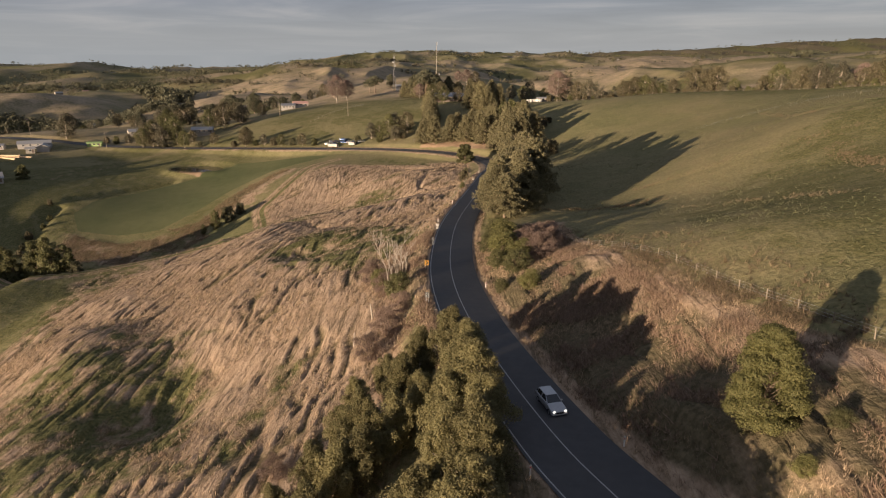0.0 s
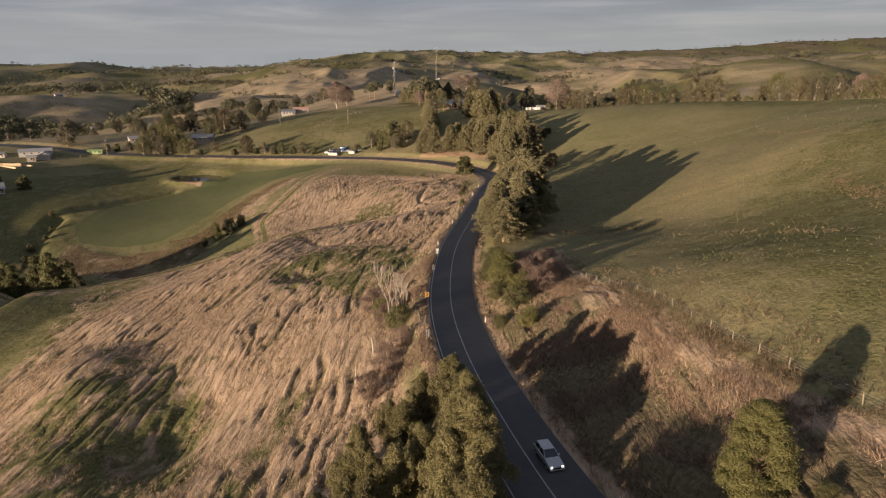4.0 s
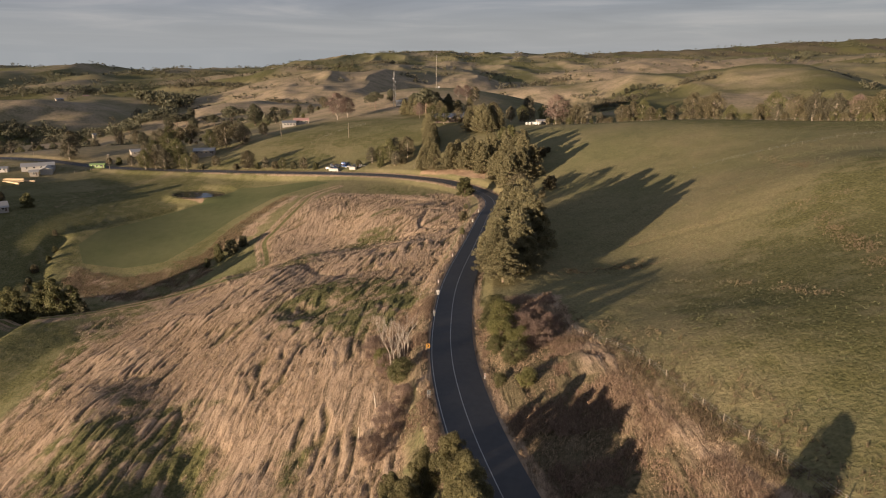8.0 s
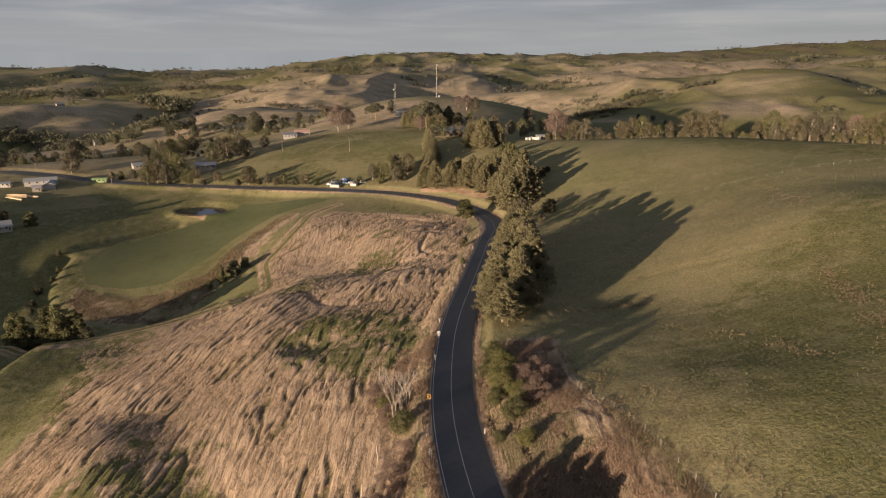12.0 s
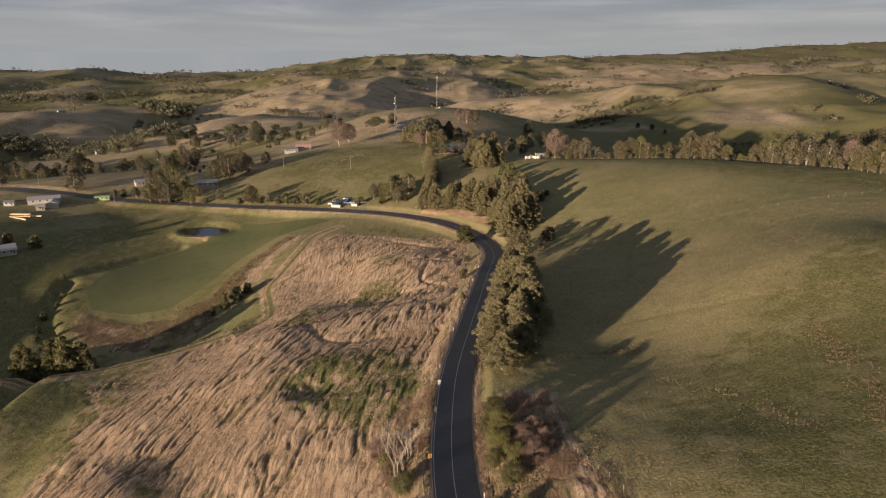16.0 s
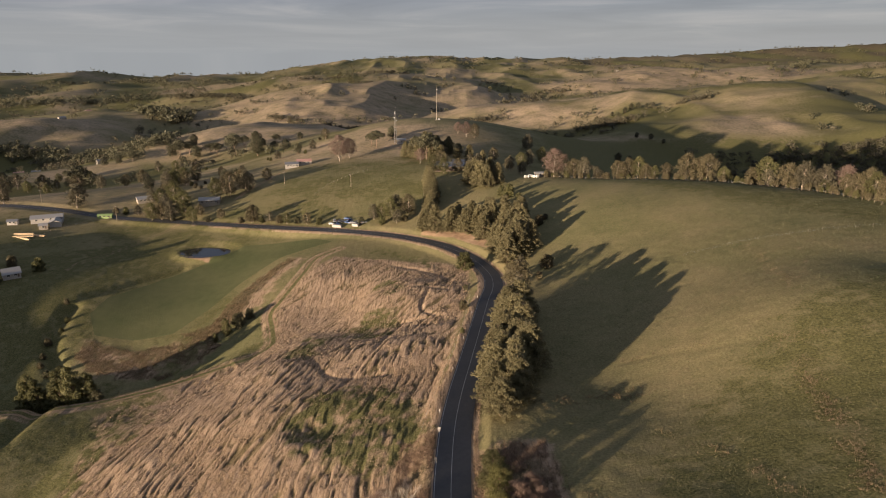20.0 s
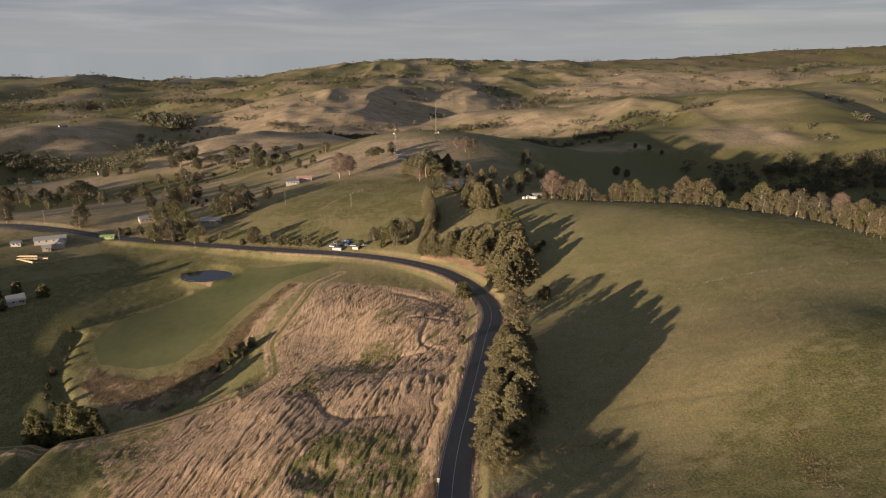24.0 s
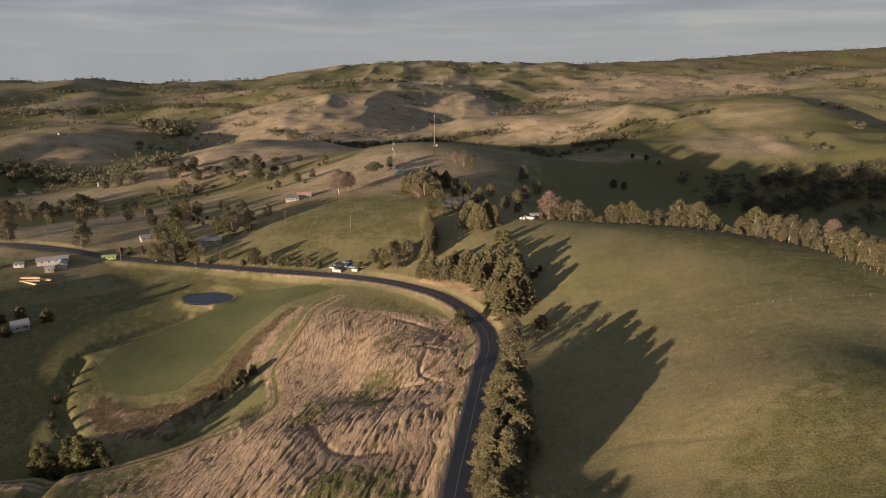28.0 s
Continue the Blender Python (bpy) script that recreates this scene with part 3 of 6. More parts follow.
PADDOCK_GREEN = [[(41, 36), (175, 60), (195, 205), (130, 190), (90, 165), (60, 140), (38, 118), (35, 96), (38, 66)], [(96, 400), (131, 386), (160, 362), (178, 338), (188, 312), (188, 225), (166, 232), (154, 270), (143, 306), (118, 345)]]
SCRUB_PATCHES = [
    [(-126, 279), (-112, 284), (-104, 318), (-88, 350), (-82, 345), (-92, 318), (-98, 285), (-108, 268)],
]
ROUGH = [[(-172, 280), (-140, 270), (-112, 280), (-96, 268), (-112, 242), (-150, 246), (-168, 262)], [(-104, 320), (-88, 352), (-72, 345), (-84, 318), (-88, 285), (-100, 285)]]
BARE = [[(-14, 362), (6, 345), (22, 318), (28, 322), (10, 352), (-8, 366)], [(-160, 371), (-150, 362), (-138, 359), (-137, 362), (-148, 366), (-155, 374)], [(-46, 606), (-40, 590), (-30, 585), (-32, 600)]]


# grazed-out hills: centre x, y, radius, how bare
TAN_HILLS = [(-300, 980, 120, 1.0), (-330, 1140, 120, 1.0), (-150, 1060, 110, 0.9), (-60, 640, 90, 0.9), (-480, 800, 90, 0.6), (-250, 1560, 210, 1.0), (-450, 1680, 190, 0.9), (-230, 1950, 220, 0.8), (100, 1600, 120, 1.2), (130, 1950, 190, 1.1), (180, 1380, 120, 0.8), (330, 1380, 110, 0.6), (560, 1150, 130, 0.4), (480, 980, 90, 0.6), (536, 2330, 140, 1.3), (800, 2480, 190, 1.2), (1180, 2560, 240, 1.1), (-760, 1250, 130, 0.8), (-820, 1600, 170, 0.5), (-100, 2700, 260, 0.7)]


TUSSOCK_LINES = [  # rank dry grass along old furrows in the paddock: course, half width, density
    ([(88, 150), (83, 130), (79, 115), (73, 98), (69, 86)], 1.6, 0.95),
    ([(26, 150), (41, 152), (54, 152)], 2.2, 0.8), ([(53, 172), (67, 169), (82, 158), (95, 150), (110, 143)], 0.9, 0.6),
    ([(120, 245), (112, 205), (104, 180)], 1.2, 0.5), ([(23, 118), (29, 100), (33, 84), (37, 62), (44, 40)], 1.6, 0.6), ([(48, 128), (56, 112), (60, 92)], 1.0, 0.5)]


def track_coord(x, y):
    """Across the stock tracks and wind-combed rows, which bend to the right as the slope runs on."""
    g = 0.5 * np.maximum(0, y - 95) ** 2 / 300
    return x - g + 2.6 * vnoise(x / 7, y / 8, 31) + 5 * vnoise(x / 30, y / 34, 36)


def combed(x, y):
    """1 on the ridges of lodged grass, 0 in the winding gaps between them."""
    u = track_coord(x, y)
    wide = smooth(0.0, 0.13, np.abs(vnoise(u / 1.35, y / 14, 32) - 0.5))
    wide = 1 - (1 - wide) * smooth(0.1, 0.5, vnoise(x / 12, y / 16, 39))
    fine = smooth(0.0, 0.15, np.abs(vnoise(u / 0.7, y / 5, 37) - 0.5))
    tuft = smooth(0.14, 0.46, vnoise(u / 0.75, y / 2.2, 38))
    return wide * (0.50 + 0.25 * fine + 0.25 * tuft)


def cover(x, y):
    d, _ = from_line(ROAD_LINE, x, y)
    r = np.hypot(x, y)
    n1, n2 = fbm(x / 420, y / 420, 11), fbm(x / 26, y / 26, 21)
    n3 = fbm(x / 9, y / 9, 41)
    local = (x > -168) & (x < 300) & (y < 480)
    dry = soft_in(HILLSIDE, x, y, 5)
    verge = np.where(d > 0, 1 - smooth(5.5, 8, d), 1 - smooth(5, 7, -d)) * local
    bank = smooth(3.5, 5, -d) * (1 - smooth(19, 26, -d + 3 * (n2 - 0.5))) * (1 - smooth(118, 140, y))
    dry = np.maximum.reduce([dry, verge, bank])
    for q in ROUGH:
        dry = np.maximum(dry, soft_in(q, x, y, 9) * (0.30 + 0.72 * fbm(x / 3.4, y / 3.4, 47)))
    dt, _ = from_line(course(TRACK), x, y)
    dry = np.maximum(dry, np.exp(-((np.abs(dt) - 3.4) / 1.9) ** 2) * (0.5 + 0.4 * n2))
    far = smooth(430, 640, r)
    # tan, grazed-out hills further off; the shaded valley behind the belt stays green
    mottle = fbm(x / 90, y / 90, 12)
    tan = np.zeros_like(x)
    for cx, cy, q, k in TAN_HILLS:
        tan = np.maximum(tan, k * np.exp(-((x - cx) ** 2 + (y - cy) ** 2) / (2 * q * q)))
    tan = smooth(0.12, 0.75, tan + 0.55 * (mottle - 0.5) + 0.25 * (n1 - 0.5)) * far
    quilt = fbm(x / 170, y / 260, 14)
    tan = np.maximum(tan, far * smooth(0.48, 0.64, 0.5 * n1 + 0.5 * quilt + 0.2 * (mottle - 0.5)) * (0.8 - 0.5 * smooth(250, 600, x) * (1 - smooth(1900, 2300, y))))
    tan *= 1 - smooth(40, 130, x) * (1 - smooth(820, 950, r))
    lush = np.zeros_like(x)
    for q in GREEN_PATCHES:
        lush = np.maximum(lush, soft_in(q, x, y, 6) * (0.16 + 0.92 * fbm(x / 2.0, y / 3.6, 43)))
    for q in PADDOCK_GREEN:
        lush = np.maximum(lush, soft_in(q, x, y, 16) * (0.38 + 0.52 * fbm(x / 5, y / 5, 44)))
    damp = np.maximum((1 - smooth(-120, -80, x)) * (1 - smooth(430, 470, y)), smooth(30, 80, x) * smooth(440, 480, y) * (1 - smooth(800, 900, y)))
    damp = np.maximum(damp, smooth(-150, -120, x) * (1 - smooth(-20, 20, x)) * smooth(385, 410, y) * (1 - smooth(540, 600, y)))
    lush = np.maximum(lush, damp * (0.12 + 0.72 * fbm(x / 16, y / 16, 45)))
    behind_belt = smooth(70, 130, x) * smooth(440, 490, y) * (1 - smooth(860, 960, y))
    lush = np.maximum(lush, behind_belt * (0.55 + 0.45 * fbm(x / 22, y / 22, 46)))
    lush = np.maximum(lush, soft_in(HILLSIDE, x, y, 8) * smooth(0.60, 0.75, n2) * 0.6)
    lush = np.maximum(lush, far * smooth(0.48, 0.62, 1.0 - quilt + 0.2 * (n2 - 0.5)) * 0.75 * (1 - tan))
    lush = np.maximum(lush, np.exp(-(dt / 1.3) ** 2) * (0.45 + 0.4 * n3) + np.exp(-((dt + 5) / 2.4) ** 2) * (0.15 + 0.6 * n2))
    sown = soft_in(SOWN, x, y, 0.8)
    scrub = np.zeros_like(x)
    for q in SCRUB_PATCHES:
        scrub = np.maximum(scrub, soft_in(q, x, y, 5) * (0.36 + 0.6 * fbm(x / 3, y / 3, 48)))
    scrub = np.maximum(scrub, bank * smooth(5, 7, -d) * (1 - smooth(15, 25, -d)) * (0.52 + 0.50 * n3))
    scrub = np.maximum(scrub, np.where(d > 4, 1 - smooth(8, 12, d), 0) * (y < 140) * (y > 20) * 0.55)
    earth = np.zeros_like(x)
    for q in BARE:
        earth = np.maximum(earth, soft_in(q, x, y, 2))
    earth = np.maximum(earth, np.where(np.abs(d) > 3.5, 1 - smooth(4.2, 5.2, np.abs(d)), 0) * local * 0.42)
    earth = np.maximum(earth, (np.exp(-((np.abs(dt) - 1.5) / 0.75) ** 2)) * 0.85 * (0.6 + 0.5 * n2))
    for pts, gauge, wear in WORN:
        dw, _ = from_line(course(pts), x, y)
        earth = np.maximum(earth, np.exp(-((np.abs(dw) - gauge) / 0.8) ** 2) * wear * (0.7 + 0.5 * n3))
    scrub = np.maximum(scrub, smooth(3000, 3600, r) * smooth(200, 900, x) * (0.3 + 0.5 * n1))
    scrub = np.maximum(scrub, smooth(3900, 4300, y) * smooth(900, 1500, x) * 0.85)
    # combed ridges of the tussock, with thin darker gaps between
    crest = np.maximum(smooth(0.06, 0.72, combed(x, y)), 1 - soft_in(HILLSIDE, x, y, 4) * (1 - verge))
    rough = 1 - 0.9 * smooth(420, 900, r)
    return dict(dry=dry, lush=lush, sown=sown, scrub=scrub, earth=earth, tan=tan, rough=rough, crest=crest)


def graded(stretches, end_lo, end_hi, growth=1.07):
    """Grid lines: even steps in each stretch (start, step), growing outwards past the ends."""
    mid = []
    for (a, step), (b, _) in zip(stretches, stretches[1:]):
        mid += list(np.linspace(a, b, int((b - a) / step), endpoint=False))
    mid.append(stretches[-1][0])
    left, s = [mid[0]], stretches[0][1]
    while left[-1] > end_lo:
        s *= growth
        left.append(left[-1] - s)
    right, s = [mid[-1]], stretches[-2][1]
    while right[-1] < end_hi:
        s *= growth
        right.append(right[-1] + s)
    return np.array(left[:0:-1] + mid + right[1:])


def build_ground():
    xs = graded([(-264, 1.6), (-190, 0.85), (-100, 0.42), (34, 1.5), (204, 0)], -4300, 4300, 1.036)
    ys = graded([(34, 0.95), (300, 1.7), (470, 0)], -1200, 4950, 1.022)
    gx, gy = np.meshgrid(xs, ys)
    x, y = gx.ravel(), gy.ravel()
    z = height(x, y)
    masks = cover(x, y)
    # tussocks and stock tracks on the dry slopes
    d, _ = from_line(ROAD_LINE, x, y)
    off = smooth(4.6, 7, np.abs(d))
    rows = combed(x, y) - 0.6
    lumps = fbm(x / 1.7, y / 1.9, 33, 3) - 0.5
    z += off * masks["dry"] * (0.62 * rows + 0.36 * lumps) * (1 - smooth(280, 420, np.hypot(x, y)))
    z += off * (1 - masks["dry"]) * 0.34 * lumps * (1 - masks["sown"])
    z += off * (fbm(x / 11, y / 11, 35, 3) - 0.5) * (0.9 * masks["dry"] + 0.4) * (1 - masks["sown"]) * (1 - smooth(300, 450, np.hypot(x, y)))
    nx, ny = len(xs), len(ys)
    me = bpy.data.meshes.new("ground")
    me.vertices.add(nx * ny)
    me.vertices.foreach_set("co", np.column_stack([x, y, z]).ravel())
    i = (np.arange(ny - 1)[:, None] * nx + np.arange(nx - 1)[None, :]).ravel()
    quads = np.column_stack([i, i + 1, i + nx + 1, i + nx])
    me.loops.add(quads.size)
    me.loops.foreach_set("vertex_index", quads.ravel())
    me.polygons.add(len(quads))
    me.polygons.foreach_set("loop_start", np.arange(len(quads)) * 4)
    me.polygons.foreach_set("use_smooth", np.ones(len(quads), bool))
    me.update(calc_edges=True)
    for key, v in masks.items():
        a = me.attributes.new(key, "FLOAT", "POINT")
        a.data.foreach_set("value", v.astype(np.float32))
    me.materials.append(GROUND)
    return tagged(new("ground", me), "rolling farmland of dry tussock and green pasture", "ground", kind="structure")


build_ground()


def strip(line, left, right, lift, s0=None, s1=None):
    """A ribbon along a line, between two offsets to its left."""
    t = np.gradient(line[:, :2], axis=0)
    t /= np.linalg.norm(t, axis=1)[:, None]
    nrm = np.column_stack([-t[:, 1], t[:, 0]])
    cross = np.linspace(left, right, max(2, int(abs(left - right) / 1.4) + 1))
    verts, faces = [], []
    for p, n in zip(line, nrm):
        for c in cross:
            verts.append((p[0] + n[0] * c, p[1] + n[1] * c, p[2] + lift))
    m = len(cross)
    for k in range(len(line) - 1):
        for j in range(m - 1):
            a = k * m + j
            faces.append((a, a + m, a + m + 1, a + 1))
    return verts, faces


def build_road():
    v, f = strip(ROAD_LINE, HALF_LEFT, -HALF_RIGHT, 0.03)
    road = tagged(new("road", mesh_from("road", v, f, ASPHALT, True)), "dark asphalt country road with worn white lines", "road", kind="structure")
    for name, off in (("edge_line", HALF_LEFT - 0.35), ("centre_line", 0.0)):
        v, f = strip(ROAD_LINE, off + 0.06, off - 0.06, 0.036)
        part(name, mesh_from(name, v, f, LINE_PAINT), road, "worn white painted line")


build_road()


# ---- trees ----
def tube(path, radii, sides=6):
    """Verts and faces of a tapered limb along a path."""
    verts, faces = [], []
    for k, (p, r) in enumerate(zip(path, radii)):
        p = Vector(p)
        d = (Vector(path[min(k + 1, len(path) - 1)]) - Vector(path[max(k - 1, 0)])).normalized()
        u = d.orthogonal().normalized()
        w = d.cross(u)
        for s in range(sides):
            a = 2 * math.pi * s / sides
            verts.append(p + (u * math.cos(a) + w * math.sin(a)) * r)
    for k in range(len(path) - 1):
        for s in range(sides):
            a, b = k * sides + s, k * sides + (s + 1) % sides
            faces.append((a, b, b + sides, a + sides))
    return verts, faces


def joined(pieces):
    verts, faces = [], []
    for v, f in pieces:
        o = len(verts)
        verts += list(v)
        faces += [tuple(i + o for i in q) for q in f]
    return verts, faces


def sprays(centres, radii, count, size, rng, droop=0.0, ragged=0.6, hollow=0.55):
    """Leaf sprays: small pointed blades lying like shingles on the outside of clumps; centres (n, 3), radii (n, 3)."""
    n = len(centres)
    pick = rng.integers(0, n, count)
    d = rng.normal(size=(count, 3))
    d[:, 2] = np.where(rng.uniform(size=count) < 0.6, np.abs(d[:, 2]), d[:, 2])
    d /= np.linalg.norm(d, axis=1)[:, None]
    pos = centres[pick] + d * radii[pick] * (rng.uniform(hollow if ragged < 1.2 else 0.2, 1.05, count) ** 0.8 + (rng.uniform(size=count) < 0.15) * 0.3)[:, None]
    nrm = d + rng.normal(size=(count, 3)) * ragged
    nrm /= np.linalg.norm(nrm, axis=1)[:, None]
    along = rng.normal(size=(count, 3)) * 0.7 + d * 0.6
    along[:, 2] -= droop
    along -= nrm * (along * nrm).sum(1)[:, None]
    along /= np.linalg.norm(along, axis=1)[:, None] + 1e-9
    side = np.cross(nrm, along)
    s = size * rng.uniform(0.55, 1.45, count)[:, None]
    w = s * rng.uniform(0.28, 0.5, count)[:, None]
    a, b, c = pos - side * w, pos + side * w, pos + along * s * 1.3 - nrm * s * 0.15
    verts = np.stack([a, b, c], 1).reshape(-1, 3)
    return verts, np.arange(count * 3).reshape(-1, 3)


def fast_mesh(name, verts, faces, material):
    me = bpy.data.meshes.new(name)
    me.vertices.add(len(verts))
    me.vertices.foreach_set("co", np.asarray(verts, np.float32).ravel())
    k = faces.shape[1]
    me.loops.add(faces.size)
    me.loops.foreach_set("vertex_index", faces.ravel().astype(np.int32))
    me.polygons.add(len(faces))
    me.polygons.foreach_set("loop_start", (np.arange(len(faces)) * k).astype(np.int32))
    me.update(calc_edges=True)
    me.materials.append(material)
    return me


def tree_model(name, h, spread, clumps, leaves, leaf, bark, leaf_size, seed, kind="round", trunk=0.03, base=0.3, stems=1, label="", category="tree", droop=0.0, ragged=0.8, hollow=0.55):
    """A tree at the origin: an Empty with a trunk of tapered limbs and a crown of leaf sprays."""
    rng = np.random.default_rng(seed)
    root = new(name)
    pieces, cents, rads = [], [], []
    for st in range(stems):
        ang = rng.uniform(0, 2 * math.pi)
        lean = (0.05 if stems == 1 else 0.22) * spread
        top = np.array([math.cos(ang) * lean, math.sin(ang) * lean, h * (0.93 if stems == 1 else rng.uniform(0.7, 0.95))])
        foot = np.array([math.cos(ang), math.sin(ang), 0]) * (0 if stems == 1 else 0.08 * spread)
        wob = rng.normal(size=3) * h * 0.02
        path = [foot - [0, 0, 0.4], foot + (top - foot) * 0.33 + wob, foot + (top - foot) * 0.66 - wob, top]
        pieces.append(tube(path, [h * trunk, h * trunk * 0.72, h * trunk * 0.42, h * trunk * 0.12], 7))
        for k in range(clumps // stems):
            q = (k + rng.uniform(0, 1)) / (clumps // stems)
            a = k * 2.4 + rng.uniform(-0.5, 0.5)
            zz = base + (1 - base) * q
            if kind == "pine":
                tier = (math.floor(q * 12) + rng.uniform(0.0, 0.5)) / 12
                reach = spread * (1.04 - tier) ** 0.66 * rng.uniform(0.72, 1.0)
                zz = base + (1 - base) * tier
                cr = np.array([0.105, 0.105, 0.075]) * spread * (1.2 - q * 0.55) * rng.uniform(0.8, 1.25)
                for j in (0.34, 0.56, 0.78):
                    cents.append(foot * 0.5 + (top - foot) * min(zz, 0.97) + np.array([math.cos(a + 0.12 * (j - 0.5)) * reach * j, math.sin(a + 0.12 * (j - 0.5)) * reach * j, h * 0.035 * (j * j - 0.6)]))
                    rads.append(cr * (1.55 - 0.6 * j))
            elif kind == "column":
                reach = spread * math.sin(math.pi * min(0.98, 0.18 + q * 0.8)) ** 0.6 * rng.uniform(0.35, 0.85)
                cr = np.array([0.28, 0.28, 0.22]) * spread * rng.uniform(0.6, 1.25)
            elif kind == "billow":
                reach = spread * (1.02 - q) ** 0.52 * min(1.0, 0.72 + 1.4 * q) * rng.uniform(0.55, 0.92)
                cr = np.array([0.27, 0.27, 0.19]) * spread * rng.uniform(0.6, 1.25) * (1.12 - 0.45 * q)
            elif kind == "plume":
                reach = spread * math.sin(math.pi * min(0.95, 0.22 + q * 0.76)) * rng.uniform(0.2, 0.95)
                cr = np.array([0.25, 0.25, 0.36]) * spread * rng.uniform(0.55, 1.25) * (1.1 - 0.4 * q)
            elif kind == "umbrella":
                zz = base + (1 - base) * (0.45 + 0.5 * rng.uniform(0, 1) ** 0.6)
                reach = spread * rng.uniform(0.1, 0.95)
                zz -= 0.18 * (reach / spread) ** 2
                cr = np.array([0.26, 0.26, 0.15]) * spread * rng.uniform(0.8, 1.2)
            else:
                reach = spread * math.sqrt(max(0.05, 1 - (2 * q - 0.85) ** 2)) * rng.uniform(0.35, 0.95)
                cr = np.array([0.27, 0.27, 0.22]) * spread * rng.uniform(0.7, 1.25)
            c = foot * 0.5 + (top - foot) * min(zz, 0.97) + np.array([math.cos(a) * reach, math.sin(a) * reach, 0])
            cents.append(c), rads.append(cr)
            if rng.uniform() < (0.9 if clumps < 26 else 0.6):
                s = foot + (top - foot) * max(0.12, zz - (0.05 if kind == "pine" else 0.2))
                midp = (s + c) / 2 + np.array([0, 0, h * 0.02])
                pieces.append(tube([s, midp, c], [h * trunk * 0.32, h * trunk * 0.2, h * trunk * 0.06], 4))
    v, f = joined(pieces)
    part("trunk", mesh_from(name + "_trunk", v, f, bark, True), root)
    if leaves:
        v, f = sprays(np.array(cents), np.array(rads), leaves, leaf_size, rng, droop, ragged, hollow)
        part("crown", fast_mesh(name + "_crown", v, f, leaf), root)
    root["tall"] = float(h)
    return tagged(root, label, category)


def plant(model, x, y, scale=1.0, turn=None, sink=0.1, group="", label="", squash=1.0):
    m = Matrix.LocRotScale((x, y, zat(x, y) - sink), Euler((0, 0, random.uniform(0, 6.28) if turn is None else turn)), None)
    t = copy_thing(model, m)
    t.scale = (scale, scale, scale * squash)
    if group or label:
        tagged(t, label, "", group)
    return t


def plant_all(models, rows, group="", sink=0.15, squash=1.0):
    """Plants rows of (x, y, height), taking the models in turn."""
    for i, (x, y, h) in enumerate(rows):
        m = models[i % len(models)]
        plant(m, x, y, h / m["tall"], sink=sink, group=group, squash=squash * random.uniform(0.94, 1.06))


MODELS = {}


def model(key, **kw):
    """Models are built once and wait far below the ground's edge until removed."""
    MODELS[key] = tree_model(**kw)
    return MODELS[key]


PINE_WORDS = "tall roadside pine with dense olive-brown needles"
GUM_WORDS = "slender eucalyptus with drooping bronze-olive leaves above the road"
pines = [model("pine_%d" % k, name="pine_tree", h=16, spread=6.9, clumps=150, leaves=42000, leaf=PINE, bark=BARK, leaf_size=0.27, ragged=0.95, hollow=0.35, seed=10 + k, kind="pine", base=0.15, label=PINE_WORDS, category="pine tree") for k in range(3)]
gums = [model("gum_%d" % k, name="eucalyptus_tree", h=8, spread=2.5, clumps=72, leaves=30000, leaf=EUCALYPT, bark=PALE_BARK, leaf_size=0.115, hollow=0.66, seed=20 + k, kind="plume", base=0.16, trunk=0.014, stems=2 + k % 2, label=GUM_WORDS, category="tree", droop=0.8, ragged=0.75) for k in range(3)]
wattle = model("wattle", name="wattle_tree", h=8.5, spread=3.2, trunk=0.018, clumps=92, leaves=80000, leaf=WATTLE, bark=BARK, leaf_size=0.095, seed=5, kind="billow", ragged=0.5, hollow=0.84, base=0.06, label="dense rounded olive-green wattle tree on the bank", category="tree")
shrubs = [model("shrub_%d" % k, name="shrub", h=4, spread=2.4, clumps=40, leaves=10000, leaf=(OLIVE_LEAF, WATTLE)[k % 2], bark=BARK, leaf_size=0.11, ragged=0.6, hollow=0.75, seed=30 + k, kind="column", base=0.04, stems=2, label="leafy yellow-green shrub on the road verge", category="shrub") for k in range(2)]
russet = model("russet", name="bare_shrub", h=4, spread=2.6, clumps=46, leaves=11000, leaf=RUSSET, bark=BARK, leaf_size=0.085, ragged=1.4, seed=41, kind="round", base=0.08, stems=3, label="leafless russet-twigged shrub in dry grass", category="shrub")
far_pines = [model("far_pine_%d" % k, name="pine_tree", h=18, spread=6.9, clumps=110, leaves=15000, ragged=0.9, hollow=0.35, leaf=PINE, bark=BARK, leaf_size=0.40, seed=50 + k, kind="pine", base=0.06, label="dense olive pine beside the bend of the road", category="pine tree") for k in range(3)]
far_gums = [model("far_gum_%d" % k, name="gum_tree", h=14, spread=5.4, clumps=44, leaves=3600, ragged=0.75, hollow=0.65, leaf=(BROWN_LEAF, MUTED_LEAF, OLIVE_LEAF)[k], bark=PALE_BARK, leaf_size=0.42, seed=60 + k, kind="round", base=0.14, trunk=0.018, stems=1 + k % 2, label="gum tree with a pale trunk and open brownish crown", category="tree") for k in range(3)]
dark_trees = [model("dark_tree_%d" % k, name="evergreen_tree", h=13, spread=6.0, clumps=50, leaves=3600, ragged=0.75, hollow=0.65, leaf=WOODS_LEAF, bark=BARK, leaf_size=0.5, seed=70 + k, kind=("umbrella", "round")[k], base=0.14, label="broad dark evergreen tree", category="tree") for k in range(2)]
creek_tree = model("creek_tree", name="wattle_tree", h=11, spread=2.9, clumps=44, leaves=8000, leaf=OLIVE_LEAF, bark=BARK, leaf_size=0.3, ragged=0.55, hollow=0.8, seed=75, kind="column", base=0.05, stems=2, label="dense olive-green tree in the creek hollow", category="tree")
